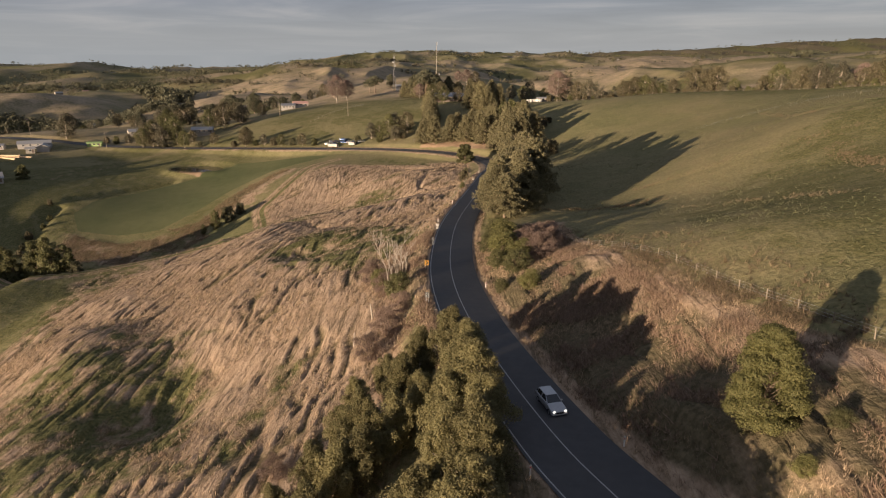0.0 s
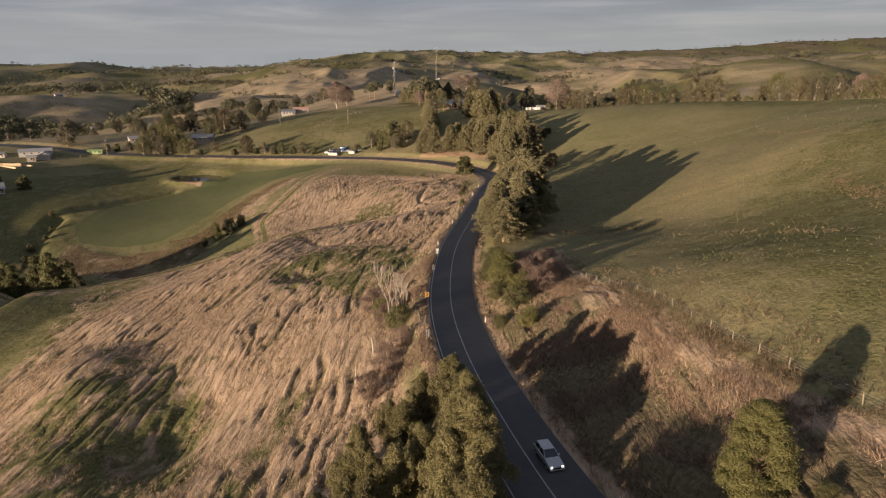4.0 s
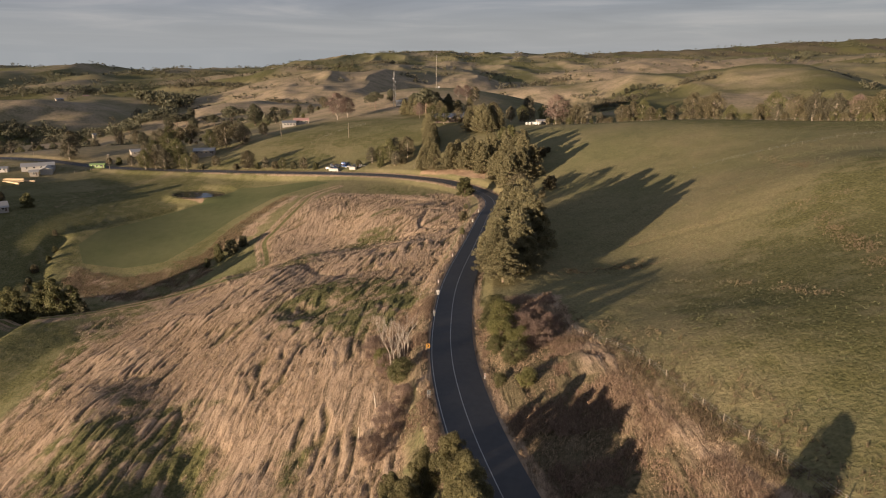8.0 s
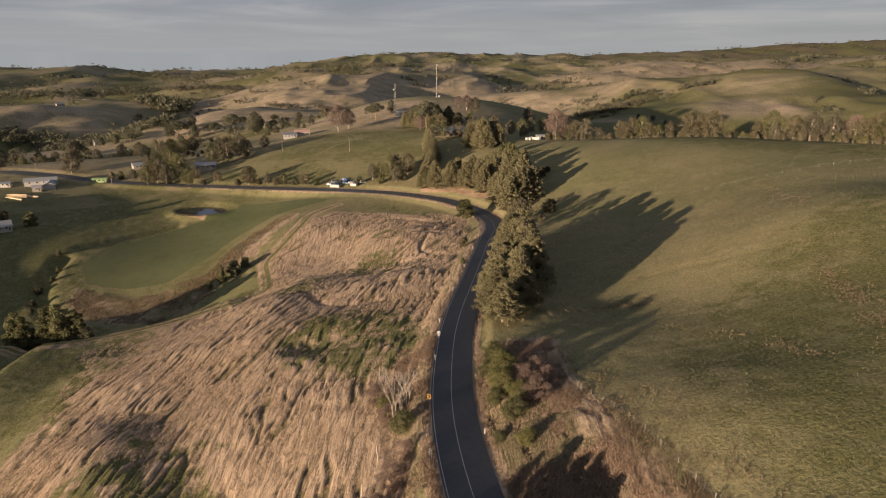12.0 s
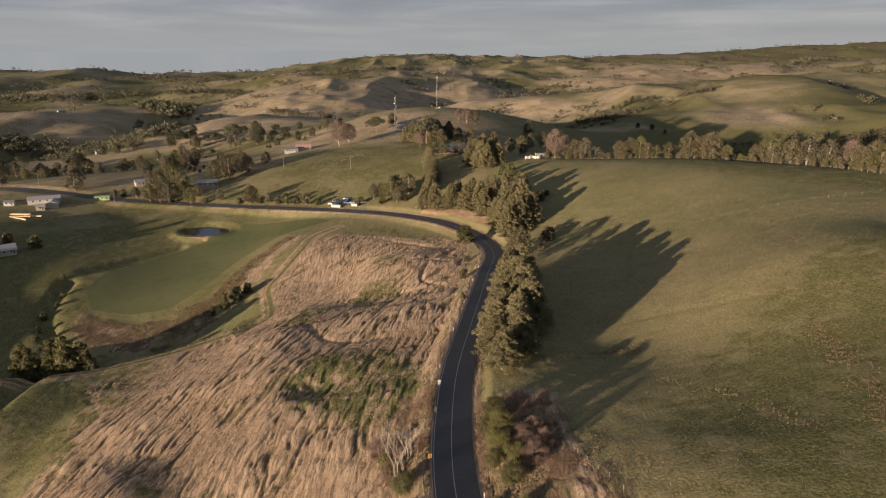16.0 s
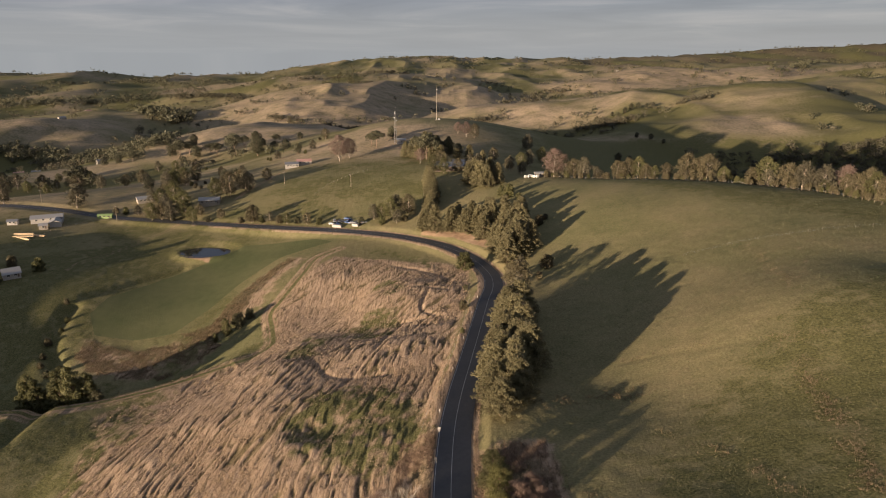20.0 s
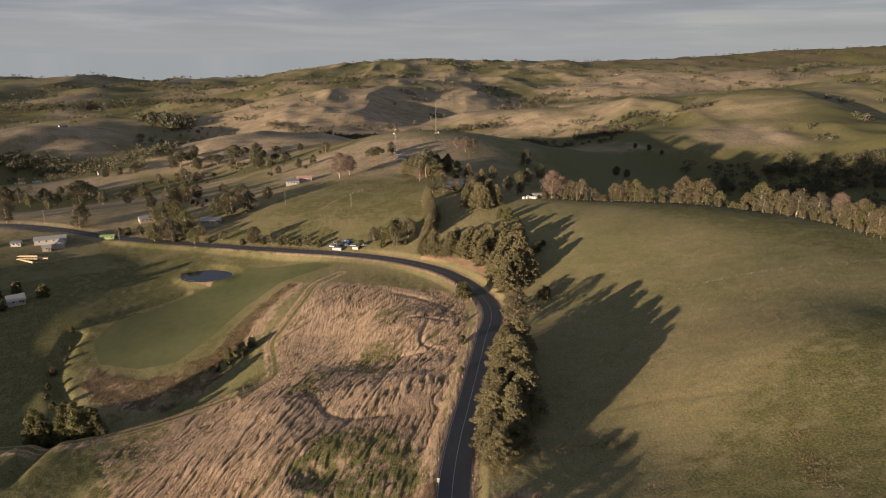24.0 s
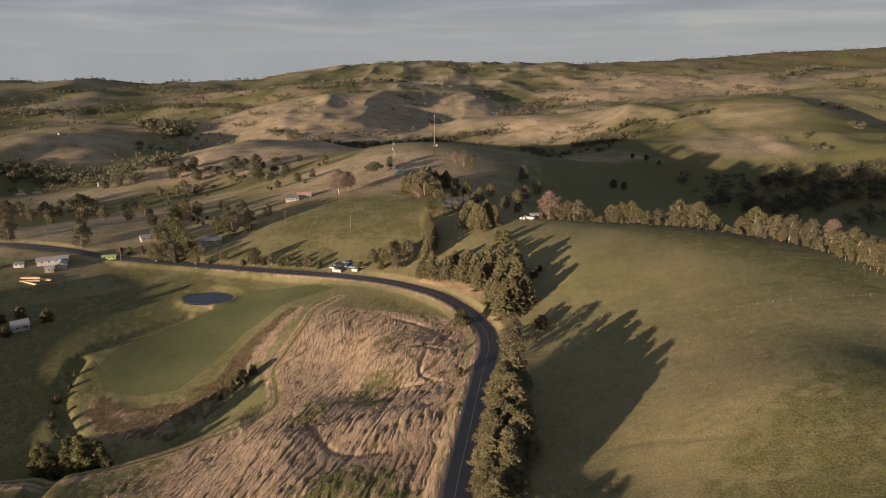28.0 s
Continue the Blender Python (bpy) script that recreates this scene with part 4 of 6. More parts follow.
bare_tree = model("bare_tree", name="bare_tree", h=16, spread=6.5, clumps=60, leaves=5200, leaf=RUSSET, bark=GREY_WOOD, leaf_size=0.34, seed=80, kind="round", base=0.25, trunk=0.018, label="large leafless tree with fine reddish twigs", category="tree")
bushes = [model("bush_%d" % k, name="bush", h=4, spread=2.1, clumps=22, leaves=1800, ragged=0.75, hollow=0.65, leaf=(OLIVE_LEAF, BROWN_LEAF, DARK_LEAF)[k], bark=BARK, leaf_size=0.38, seed=90 + k, kind="column", base=0.03, label="rounded bush on the farmland", category="bush") for k in range(3)]

# ---- planting: by the near road ----
plant_all(gums, [(1.0, 66, 8.0), (-2.2, 68, 7.2), (-6, 68, 7.0), (-1.5, 58, 7.7), (-4, 55, 8.1), (-10, 58, 7.0), (3.2, 44, 9.6), (0.5, 48, 9.2), (1.2, 40, 9.6),
                 (-7, 51, 8.0), (3.4, 40, 9.4), (-1.5, 43, 9.6), (-11, 46, 7.6), (-15, 49, 5.6), (1, 53, 8.8), (2.6, 62.5, 7.6), (3.4, 46, 9), (3, 57, 9), (-12, 53, 6.8), (-9, 63, 6.6), (-5, 43, 7.6), (3.4, 60, 8.4), (3.4, 54, 9.0), (4.2, 49, 8.6), (-4, 64, 8.0), (-7.5, 56, 8.4), (2.6, 57.5, 9.2), (-9, 50, 8)], "eucalypts beside the road")
plant_all(gums, [(4, 34, 10), (0, 33, 10), (-5, 36, 9.5)], "eucalypts beside the road")
# unseen trees added below the view to shade the road bank
plant_all(far_gums, [(3.2, 19, 10), (3.3, 21, 11), (3.3, 23, 11.7), (-2.8, 19, 14.3), (-2.7, 21, 15.1), (-2.7, 23, 15.5), (-8.6, 20, 16.7)], "eucalypts beside the road")
plant(wattle, 24.2, 41.2, 1.0)
plant_all(shrubs, [(28, 38.5, 1.7), (24, 35.5, 1.6), (10.5, 121, 5.2), (11, 107, 5.2), (12, 97, 4.2), (13, 89, 3.2), (9.6, 104, 3.4), (12.2, 113, 6.0), (9.2, 116, 4.0), (13.5, 103, 4.0), (-7.2, 102, 5.2), (-10.4, 111, 4.6), (9.5, 92, 2.4)], "shrubs on the verge")
plant_all([russet], [(16.5, 101, 4.4), (19, 105, 4.2), (17.5, 110, 4.4), (-13, 117, 5.2), (-10, 108, 4.2), (-8, 88, 4.6), (-10, 82, 4.0), (-6, 93, 3.6), (15, 108, 4.4), (-17, 57, 3.0), (-13, 50, 3.2)], "russet shrubs")
# ---- pines along the road and round the bend ----
plant_all(pines, [(14.5, 144.5, 12.5), (13.5, 152, 13.5), (19, 152, 14.8), (14, 163, 14), (20, 163, 15.4), (16.5, 178, 14), (22.5, 176, 15.6), (19.5, 191, 15), (24.5, 199, 17.5), (15.8, 170, 12.5), (24.5, 187, 18), (22, 209, 15), (27, 212, 17), (19, 155, 15), (24, 168, 17.5), (17, 170, 14.5), (20, 182, 15), (21, 203, 15)], "roadside pines")
plant_all(far_pines, [(30, 290, 17), (28, 305, 16), (36, 294, 19), (21, 331, 16.5), (31, 321, 19), (12, 347, 16.5), (4, 355, 17), (-5, 360, 16.5), (-12, 365, 14.5), (27, 349, 16), (37, 310, 18), (19, 346, 17), (24, 338, 16), (33, 337, 16), (40, 325, 18), (42, 340, 16), (16, 356, 16), (34, 350, 16), (42, 300, 17), (26, 312, 16), (38, 332, 18), (32, 300, 18), (8, 362, 15), (25, 355, 15)], "pines at the bend")
plant_all(far_gums[:2], [(29, 243, 15), (28, 225, 12), (29, 256, 11), (33, 268, 10)], "roadside gums")
plant_all([bushes[1]], [(46, 274, 6.2), (50, 329, 5.0), (41, 262, 3.2), (54, 334, 3.2)], "paddock bushes")
plant_all(bushes, [(10, 292, 8.6), (8, 235, 3.8), (9.5, 262, 2.2), (6.5, 207, 2.0)], "bushes inside the bend")
plant_all(far_pines[1:], [(-8, 403, 16), (-10, 436, 15), (-8, 420, 16), (-9, 387, 14), (-7, 411, 15), (-9, 428, 15), (-8, 395, 14), (-11, 446, 14), (24, 423, 20), (17, 431, 17), (31, 432, 17), (28, 418, 17), (21, 441, 16), (36, 424, 15)], "trees along the drive")
plant_all([bushes[0]], [(40, 388, 7.5), (36, 395, 6), (45, 380, 4)], "garden bushes")
wild = random.Random(21)
spots_left = [(wild.uniform(-480, -125), wild.uniform(452, 780)) for _ in range(460)]
lots = fbm(np.array([p[0] for p in spots_left]) / 55, np.array([p[1] for p in spots_left]) / 55, 71)
for (x, y), q in zip(spots_left, lots):
    if q > 0.585 and -x < 0.72 * y and not (-150 < x < -110 and 540 < y < 585):
        m = wild.choice([far_gums[0], far_gums[1], far_gums[2], dark_trees[1], bushes[1], bushes[0]])
        plant(m, x, y, wild.uniform(0.55, 1.0), group="valley trees")
for x, y, h in [(286, 898, 9), (270, 910, 8), (300, 885, 7), (340, 1235, 12), (355, 1247, 13), (370, 1255, 12), (325, 1225, 10), (385, 1250, 11), (318, 1240, 9), (780, 1807, 16), (400, 1260, 9), (190, 700, 11), (205, 712, 10)]:
    plant(dark_trees[1], x, y, h / 13, group="paddock trees")
# ---- the mast hill ----
plant_all(dark_trees, [(-14, 529, 22), (-24, 545, 17), (-64, 613, 17), (-52, 645, 12), (3, 560, 13), (-6, 548, 16), (-70, 622, 13), (12, 545, 12)], "dark trees on the hill")
plant_all(far_pines, [(-26, 545, 19), (-16, 548, 22), (-6, 546, 19), (-33, 552, 15), (-12, 558, 20), (4, 556, 17), (-21, 538, 18), (-10, 536, 20), (-3, 528, 14), (10, 500, 14), (20, 508, 15), (30, 500, 13)], "pines on the hill")
plant_all([bare_tree], [(-91, 560, 23), (-84, 572, 18), (-19, 512, 12), (22, 642, 15), (14, 655, 12)], "bare trees")
plant_all(far_gums, [(30, 640, 14), (78, 612, 17), (60, 500, 12), (48, 470, 11), (68, 520, 14), (85, 560, 13), (40, 520, 12), (55, 455, 10)], "hill gums")
plant_all(dark_trees, [(-284, 872, 21), (-249, 859, 19), (-362, 885, 16), (-347, 898, 16), (-221, 854, 13), (-191, 859, 11), (-309, 854, 14), (-391, 918, 12), (-268, 868, 15), (-236, 846, 10), (-267, 823, 26), (-223, 771, 24), (-347, 846, 24), (-321, 835, 18), (-295, 836, 18), (-189, 773, 13), (-206, 788, 13), (-425, 838, 12), (-408, 841, 12), (-443, 835, 12), (-335, 850, 20), (-360, 852, 18), (-382, 665, 26), (-472, 680, 21), (-344, 495, 12)], "ridge trees")
plant_all(far_gums, [(-283, 597, 14), (-269, 460, 19), (-200, 469, 18), (-159, 471, 20), (-153, 488, 16), (-173, 480, 15), (-214, 549, 13), (-220, 475, 11), (-179, 434, 13), (-169, 435, 9), (-188, 430, 14), (-201, 431, 13), (-126, 414, 12.5), (-30, 397, 14.5), (-39, 395, 10), (-195, 433, 12), (-148, 478, 14), (0, 466, 12), (10, 465, 11), (19, 470, 13), (-8, 470, 13), (-2, 488, 14), (26, 480, 12), (-240, 590, 12), (-250, 610, 11)], "farm trees")
# ---- along the far road and the farms ----
plant_all(far_gums, [(-127, 413, 11), (-114, 411, 8), (-102, 406, 7.8), (-88, 402, 8.5), (-193, 436, 16), (-182, 440, 18), (-206, 440, 12), (-218, 447, 8.4), (-211, 470, 13), (-151, 424, 8), (-44, 395, 11), (-33, 391, 14), (-22, 393, 14), (-29, 383, 10), (-210, 488, 13.6),
                     (-159, 499, 13.8), (-170, 490, 13.6), (-170, 423, 11.5), (-140, 505, 11), (-200, 452, 14)], "roadside trees")
plant_all(bushes, [(-120, 412, 4), (-108, 409, 5), (-95, 405, 4.6), (-80, 400, 4.4), (-135, 416, 4), (-160, 424, 4), (-38, 386, 5), (-24, 384, 4), (-52, 392, 4.5), (-228, 450, 5), (-236, 452, 4), (-187, 431, 5)], "roadside bushes")
plant_all(far_gums, [(-271, 469, 15), (-391, 679, 22), (-387, 696, 18), (-445, 636, 21), (-333, 477, 17), (-350, 500, 15), (-300, 520, 14), (-420, 600, 16), (-440, 560, 15), (-270, 540, 12), (-330, 610, 14), (-240, 560, 11), (-215, 530, 12), (-470, 700, 18)], "valley gums")
plant_all(bushes, [(-221, 334, 7), (-238, 338, 6), (-232, 315, 5.6), (-183, 290, 3.0), (-183, 273, 3.6), (-162, 243, 3.4), (-244, 330, 5), (-190, 303, 2.6), (-179, 262, 3.0), (-181, 281, 2.6), (-176, 255, 2.8), (-170, 249, 3.2)], "creek bushes")
plant_all([creek_tree], [(-160, 221, 17), (-155, 220, 15.5), (-147, 222, 19), (-142.5, 222, 18.5), (-138, 224, 15), (-150, 227, 19)], "creek trees")
plant_all([bushes[2], creek_tree], [(-132, 219, 4.5), (-100, 274, 9.0), (-96, 279, 6.5), (-104, 270, 5), (-92, 284, 5)], "dark thicket in the creek")
# ---- the shelter belt on the crest of the paddock ----
BELT = spline(np.array([(60, 440, 0), (98, 419, 0), (133, 394, 0), (163, 370, 0), (181, 344, 0), (192, 317, 0), (192, 280, 0), (191, 250, 0), (188, 215, 0)], float), 4.0)
rng = random.Random(4)
for k in range(2, len(BELT) - 1):
    x, y, _ = BELT[k]
    if rng.random() < 0.85:
        m = far_gums[rng.choice([0, 0, 1, 2])]
        plant(m, x + rng.uniform(2, 9), y + rng.uniform(2, 9), rng.choice([0.5, 0.7, 0.85, 1.0, 1.15]) * rng.uniform(0.85, 1.1), group="shelter belt")
    plant(bushes[rng.choice([0, 1, 1])], x + rng.uniform(0, 4), y + rng.uniform(0, 4), rng.uniform(0.5, 1.1), group="shelter belt shrubs")
for x, y, h in [(75, 436, 20), (208, 330, 15), (205, 300, 12)]:
    plant(bare_tree, x, y, h / 16, group="shelter belt")


# ---- far woods: too many to count ----
def woods(name, spots, leaf, label, seed):
    """Small far trees, each a ragged crown of sprays on a short stem, as one mesh."""
    rng = np.random.default_rng(seed)
    spots = np.array(spots)
    z = height(spots[:, 0], spots[:, 1])
    vs, n = [], 0
    for (x, y, h), zz in zip(spots, z):
        k = 5
        c = np.column_stack([rng.normal(0, h * 0.24, k), rng.normal(0, h * 0.24, k), h * rng.uniform(0.25, 0.75, k)])
        r = np.tile([h * 0.32, h * 0.32, h * 0.25], (k, 1)) * rng.uniform(0.7, 1.2, (k, 1))
        near = y < 900
        v, _ = sprays(c, r, 130 if near else (64 if y < 1500 else 36), h * (0.115 if near else (0.16 if y < 1500 else 0.20)), rng, 0.2, 0.7)
        stem = np.array([(-0.03, 0, -0.1), (0.03, 0, -0.1), (0, 0, 0.6), (0, -0.03, -0.1), (0, 0.03, -0.1), (0, 0, 0.6)]) * h
        vs.append(np.vstack([v, stem]) + [x, y, zz])
    v = np.vstack(vs)
    return tagged(new(name, fast_mesh(name, v, np.arange(len(v)).reshape(-1, 3), leaf)), label, "woods", kind="stuff")


def scatter(count, seed, box, keep):
    rng = np.random.default_rng(seed)
    x, y = rng.uniform(box[0], box[1], count), rng.uniform(box[2], box[3], count)
    ok = keep(x, y) & (np.abs(x) < 0.80 * y + 60)
    return x[ok], y[ok], rng


def gully(x, y):
    """How deep a place lies below the land round it."""
    s = 70.0
    ring = sum(land(x + s * math.cos(a), y + s * math.sin(a)) for a in np.arange(6) * math.pi / 3) / 6
    return ring - land(x, y)


x, y, rg = scatter(24000, 5, (-2600, 2600, 640, 2600), lambda x, y: fbm(x / 160, y / 160, 51) > 0.45)
g = gully(x, y)
left = x < -0.18 * y - 40
sel = (g > 2.2) | (left & (g > -1.0) & (fbm(x / 90, y / 90, 52) > 0.5))
x, y = x[sel], y[sel]
size = rg.uniform(7, 15, len(x))
half = rg.uniform(size=len(x)) < 0.5
woods("far_woods", np.column_stack([x, y, size])[half][:800], MUTED_LEAF, "brown winter woods in the far gullies", 7)
woods("far_woods", np.column_stack([x, y, size])[~half][:800], WOODS_LEAF, "dark evergreen woods in the far gullies", 8)
x, y, rg = scatter(16000, 6, (-3400, 3400, 2000, 4700), lambda x, y: (np.abs(fbm(x / 330, y / 420, 53, 2) - 0.5) < 0.022) | (fbm(x / 200, y / 300, 56) > 0.63))
woods("horizon_woods", np.column_stack([x, y, rg.uniform(9, 18, len(x))])[:1500], DARK_LEAF, "dark tree lines on the far hills", 9)
# belts of trees along the far creeks and ridges: course, spread, count, least and greatest height, dark or brown
BELTS = [
    ([(-760, 1070), (-695, 1086), (-628, 1084), (-560, 1060), (-470, 990), (-405, 930)], 26, 300, 8, 15, 0), ([(-542, 972), (-470, 920), (-408, 864)], 7, 90, 6, 10, 0),
    ([(-720, 1610), (-667, 1591), (-619, 1572)], 26, 120, 14, 24, 0), ([(-210, 1180), (-171, 1330), (-80, 1350), (-3, 1398), (117, 1375)], 18, 190, 7, 13, 1),
    ([(-900, 2210), (-780, 2160), (-660, 2117), (-520, 1960)], 30, 200, 9, 16, 1), ([(-1500, 2169), (-1251, 2191), (-1048, 2289)], 45, 260, 9, 17, 0),
    ([(151, 1240), (190, 1160), (216, 1102)], 12, 40, 7, 12, 0), ([(265, 1228), (300, 1190), (331, 1155)], 20, 80, 8, 14, 1), ([(436, 1235), (475, 1240), (510, 1251)], 10, 40, 6, 10, 1),
    ([(153, 1646), (240, 1900), (315, 2186), (411, 2202)], 22, 150, 8, 14, 1), ([(1240, 2525), (1477, 2775), (2048, 3603)], 25, 200, 10, 16, 0),
    ([(-385, 1465), (-322, 1408), (-250, 1260)], 16, 80, 7, 12, 1), ([(-1575, 2700), (-1349, 2969), (-859, 2629)], 60, 260, 9, 16, 0), ([(-521, 2324), (-292, 2410), (-59, 2900)], 30, 140, 9, 15, 1)]
dark, brown = [], []
for k, (pts, wide, count, lo, hi, kind) in enumerate(BELTS):
    line, rb = course(pts, 8.0), np.random.default_rng(300 + k)
    at = line[rb.integers(0, len(line), count), :2] + rb.normal(0, wide * 0.6, (count, 2))
    (brown if kind else dark).extend((px, py, ph) for (px, py), ph in zip(at, rb.uniform(lo, hi, count)))
woods("creek_woods", dark, WOODS_LEAF, "dark evergreen trees along the far creeks", 31)
woods("creek_woods", brown, MUTED_LEAF, "brown bare-twigged trees along the far creeks", 32)
# the wooded valley behind the shelter belt
x, y, rg = scatter(4200, 8, (210, 800, 480, 900), lambda x, y: (fbm(x / 70, y / 70, 54) > 0.34) & (x > 0.38 * y + 30) & (np.hypot((x - 440) / 270, (y - 690) / 160) < 1.0) & (y > 750 - 0.12 * (x - 300)))
woods("valley_woods", np.column_stack([x, y, rg.uniform(7, 13, len(x))])[:260], MUTED_LEAF, "dark wooded valley behind the shelter belt", 10)


# ---- built things ----
def block(bm, x0, x1, y0, y1, z0, z1, bevel=0.0):
    r = bmesh.ops.create_cube(bm, size=1)
    for v in r["verts"]:
        v.co = Vector((x0 + (v.co.x + 0.5) * (x1 - x0), y0 + (v.co.y + 0.5) * (y1 - y0), z0 + (v.co.z + 0.5) * (z1 - z0)))
    if bevel:
        bmesh.ops.bevel(bm, geom=list({e for v in r["verts"] for e in v.link_edges}), offset=bevel, segments=2, affect="EDGES", profile=0.5)


def block_part(name, dims, material, parent, label="", bevel=0.0):
    bm = bmesh.new()
    block(bm, *dims, bevel)
    return bm_part(name, bm, material, parent, label)


def cyl_part(name, a, b, r0, r1, material, parent, label="", sides=10):
    """A capped, slightly tapered rod from a to b."""
    v, f = tube([a, b], [r0, r1], sides)
    f = list(f) + [tuple(range(sides))[::-1], tuple(range(sides, 2 * sides))]
    return part(name, mesh_from(name, v, f, material, False), parent, label)


HOUSE_WHITE = plain("house_white", (0.40, 0.375, 0.34), 0.7, vary=0.12)
WHITE_PAINT = plain("white_paint", (0.78, 0.76, 0.72), 0.6, vary=0.08)
CREAM_WALL = plain("cream_wall", (0.33, 0.295, 0.245), 0.8, vary=0.1)
BRICK_WALL = plain("brick_wall", (0.15, 0.115, 0.095), 0.9, vary=0.2, scale=5)
GREY_ROOF = plain("grey_roof", (0.24, 0.245, 0.255), 0.45, 0.4, vary=0.15)
BLUE_ROOF = plain("blue_grey_roof", (0.20, 0.23, 0.28), 0.45, 0.3, vary=0.12)
PINK_ROOF = plain("faded_red_roof", (0.46, 0.27, 0.23), 0.7, vary=0.15)
PALE_ROOF = plain("pale_roof", (0.34, 0.335, 0.325), 0.5, 0.2, vary=0.1)
GREEN_PAINT = plain("bright_green_paint", (0.25, 0.35, 0.13), 0.6, vary=0.15)
STEEL = plain("galvanised_steel", (0.55, 0.56, 0.57), 0.45, 0.7, vary=0.12)
GREY_STEEL = plain("weathered_steel", (0.22, 0.22, 0.23), 0.6, 0.5, vary=0.15)
POST_WOOD = plain("post_wood", (0.21, 0.172, 0.130), 0.9, vary=0.3, scale=6, bump=0.3)
TIMBER = plain("sawn_timber", (0.58, 0.43, 0.26), 0.85, vary=0.2)
BLACK = plain("black_paint", (0.02, 0.02, 0.02), 0.5)
SIGN_AMBER = plain("amber_sign", (0.36, 0.19, 0.035), 0.5, vary=0.08)
RED = plain("red_reflector", (0.55, 0.03, 0.02), 0.3)
RUBBER = plain("rubber", (0.025, 0.025, 0.026), 0.8)
WRAP = plain("bale_wrap", (0.50, 0.50, 0.46), 0.45, vary=0.08)


def glass_material():
    m, nt, bsdf, _ = node_material("window_glass")
    bsdf.inputs["Base Color"].default_value = (0.03, 0.035, 0.04, 1)
    bsdf.inputs["Roughness"].default_value = 0.08
    bsdf.inputs["Specular IOR Level"].default_value = 0.7
    return m


def car_paint(name, color):
    m, nt, bsdf, _ = node_material(name)
    co = mapped(nt)
    n = noise_node(nt, 4.0, 3, vector=co)
    nt.links.new(ramp_node(nt, n, [(0.3, tuple(c * 0.92 for c in color)), (0.7, color)]), bsdf.inputs["Base Color"])
    bsdf.inputs["Metallic"].default_value, bsdf.inputs["Roughness"].default_value = 0.35, 0.3
    bsdf.inputs["Coat Weight"].default_value = 0.6
    return m


def lamp_material():
    m, nt, bsdf, _ = node_material("headlight")
    bsdf.inputs["Base Color"].default_value = (0.9, 0.9, 0.85, 1)
    bsdf.inputs["Emission Color"].default_value = (1.0, 0.95, 0.85, 1)
    bsdf.inputs["Emission Strength"].default_value = 0.7
    return m


def water_material():
    m, nt, bsdf, _ = node_material("pond_water")
    co = mapped(nt)
    bsdf.inputs["Base Color"].default_value = (0.012, 0.016, 0.022, 1)
    bsdf.inputs["Roughness"].default_value = 0.06
    bump_node(nt, bsdf, noise_node(nt, 1.2, 3, vector=co), 0.06, 0.05)
    return m


GLASS, LAMP, WATER = glass_material(), lamp_material(), water_material()


def build_pond():
    bm = bmesh.new()
    ring = []
    for k in range(48):
        a = 2 * math.pi * k / 48
        w = 1.12 + 0.06 * math.sin(3 * a + 1)
        ring.append(bm.verts.new((POND[0] + POND_SIZE[0] * w * math.cos(a), POND[1] + POND_SIZE[1] * w * math.sin(a), POND_Z)))
    bm.faces.new(ring)
    tagged(bm_part("water", bm, WATER), "still dark farm dam among pasture", "pond", kind="structure")


build_pond()


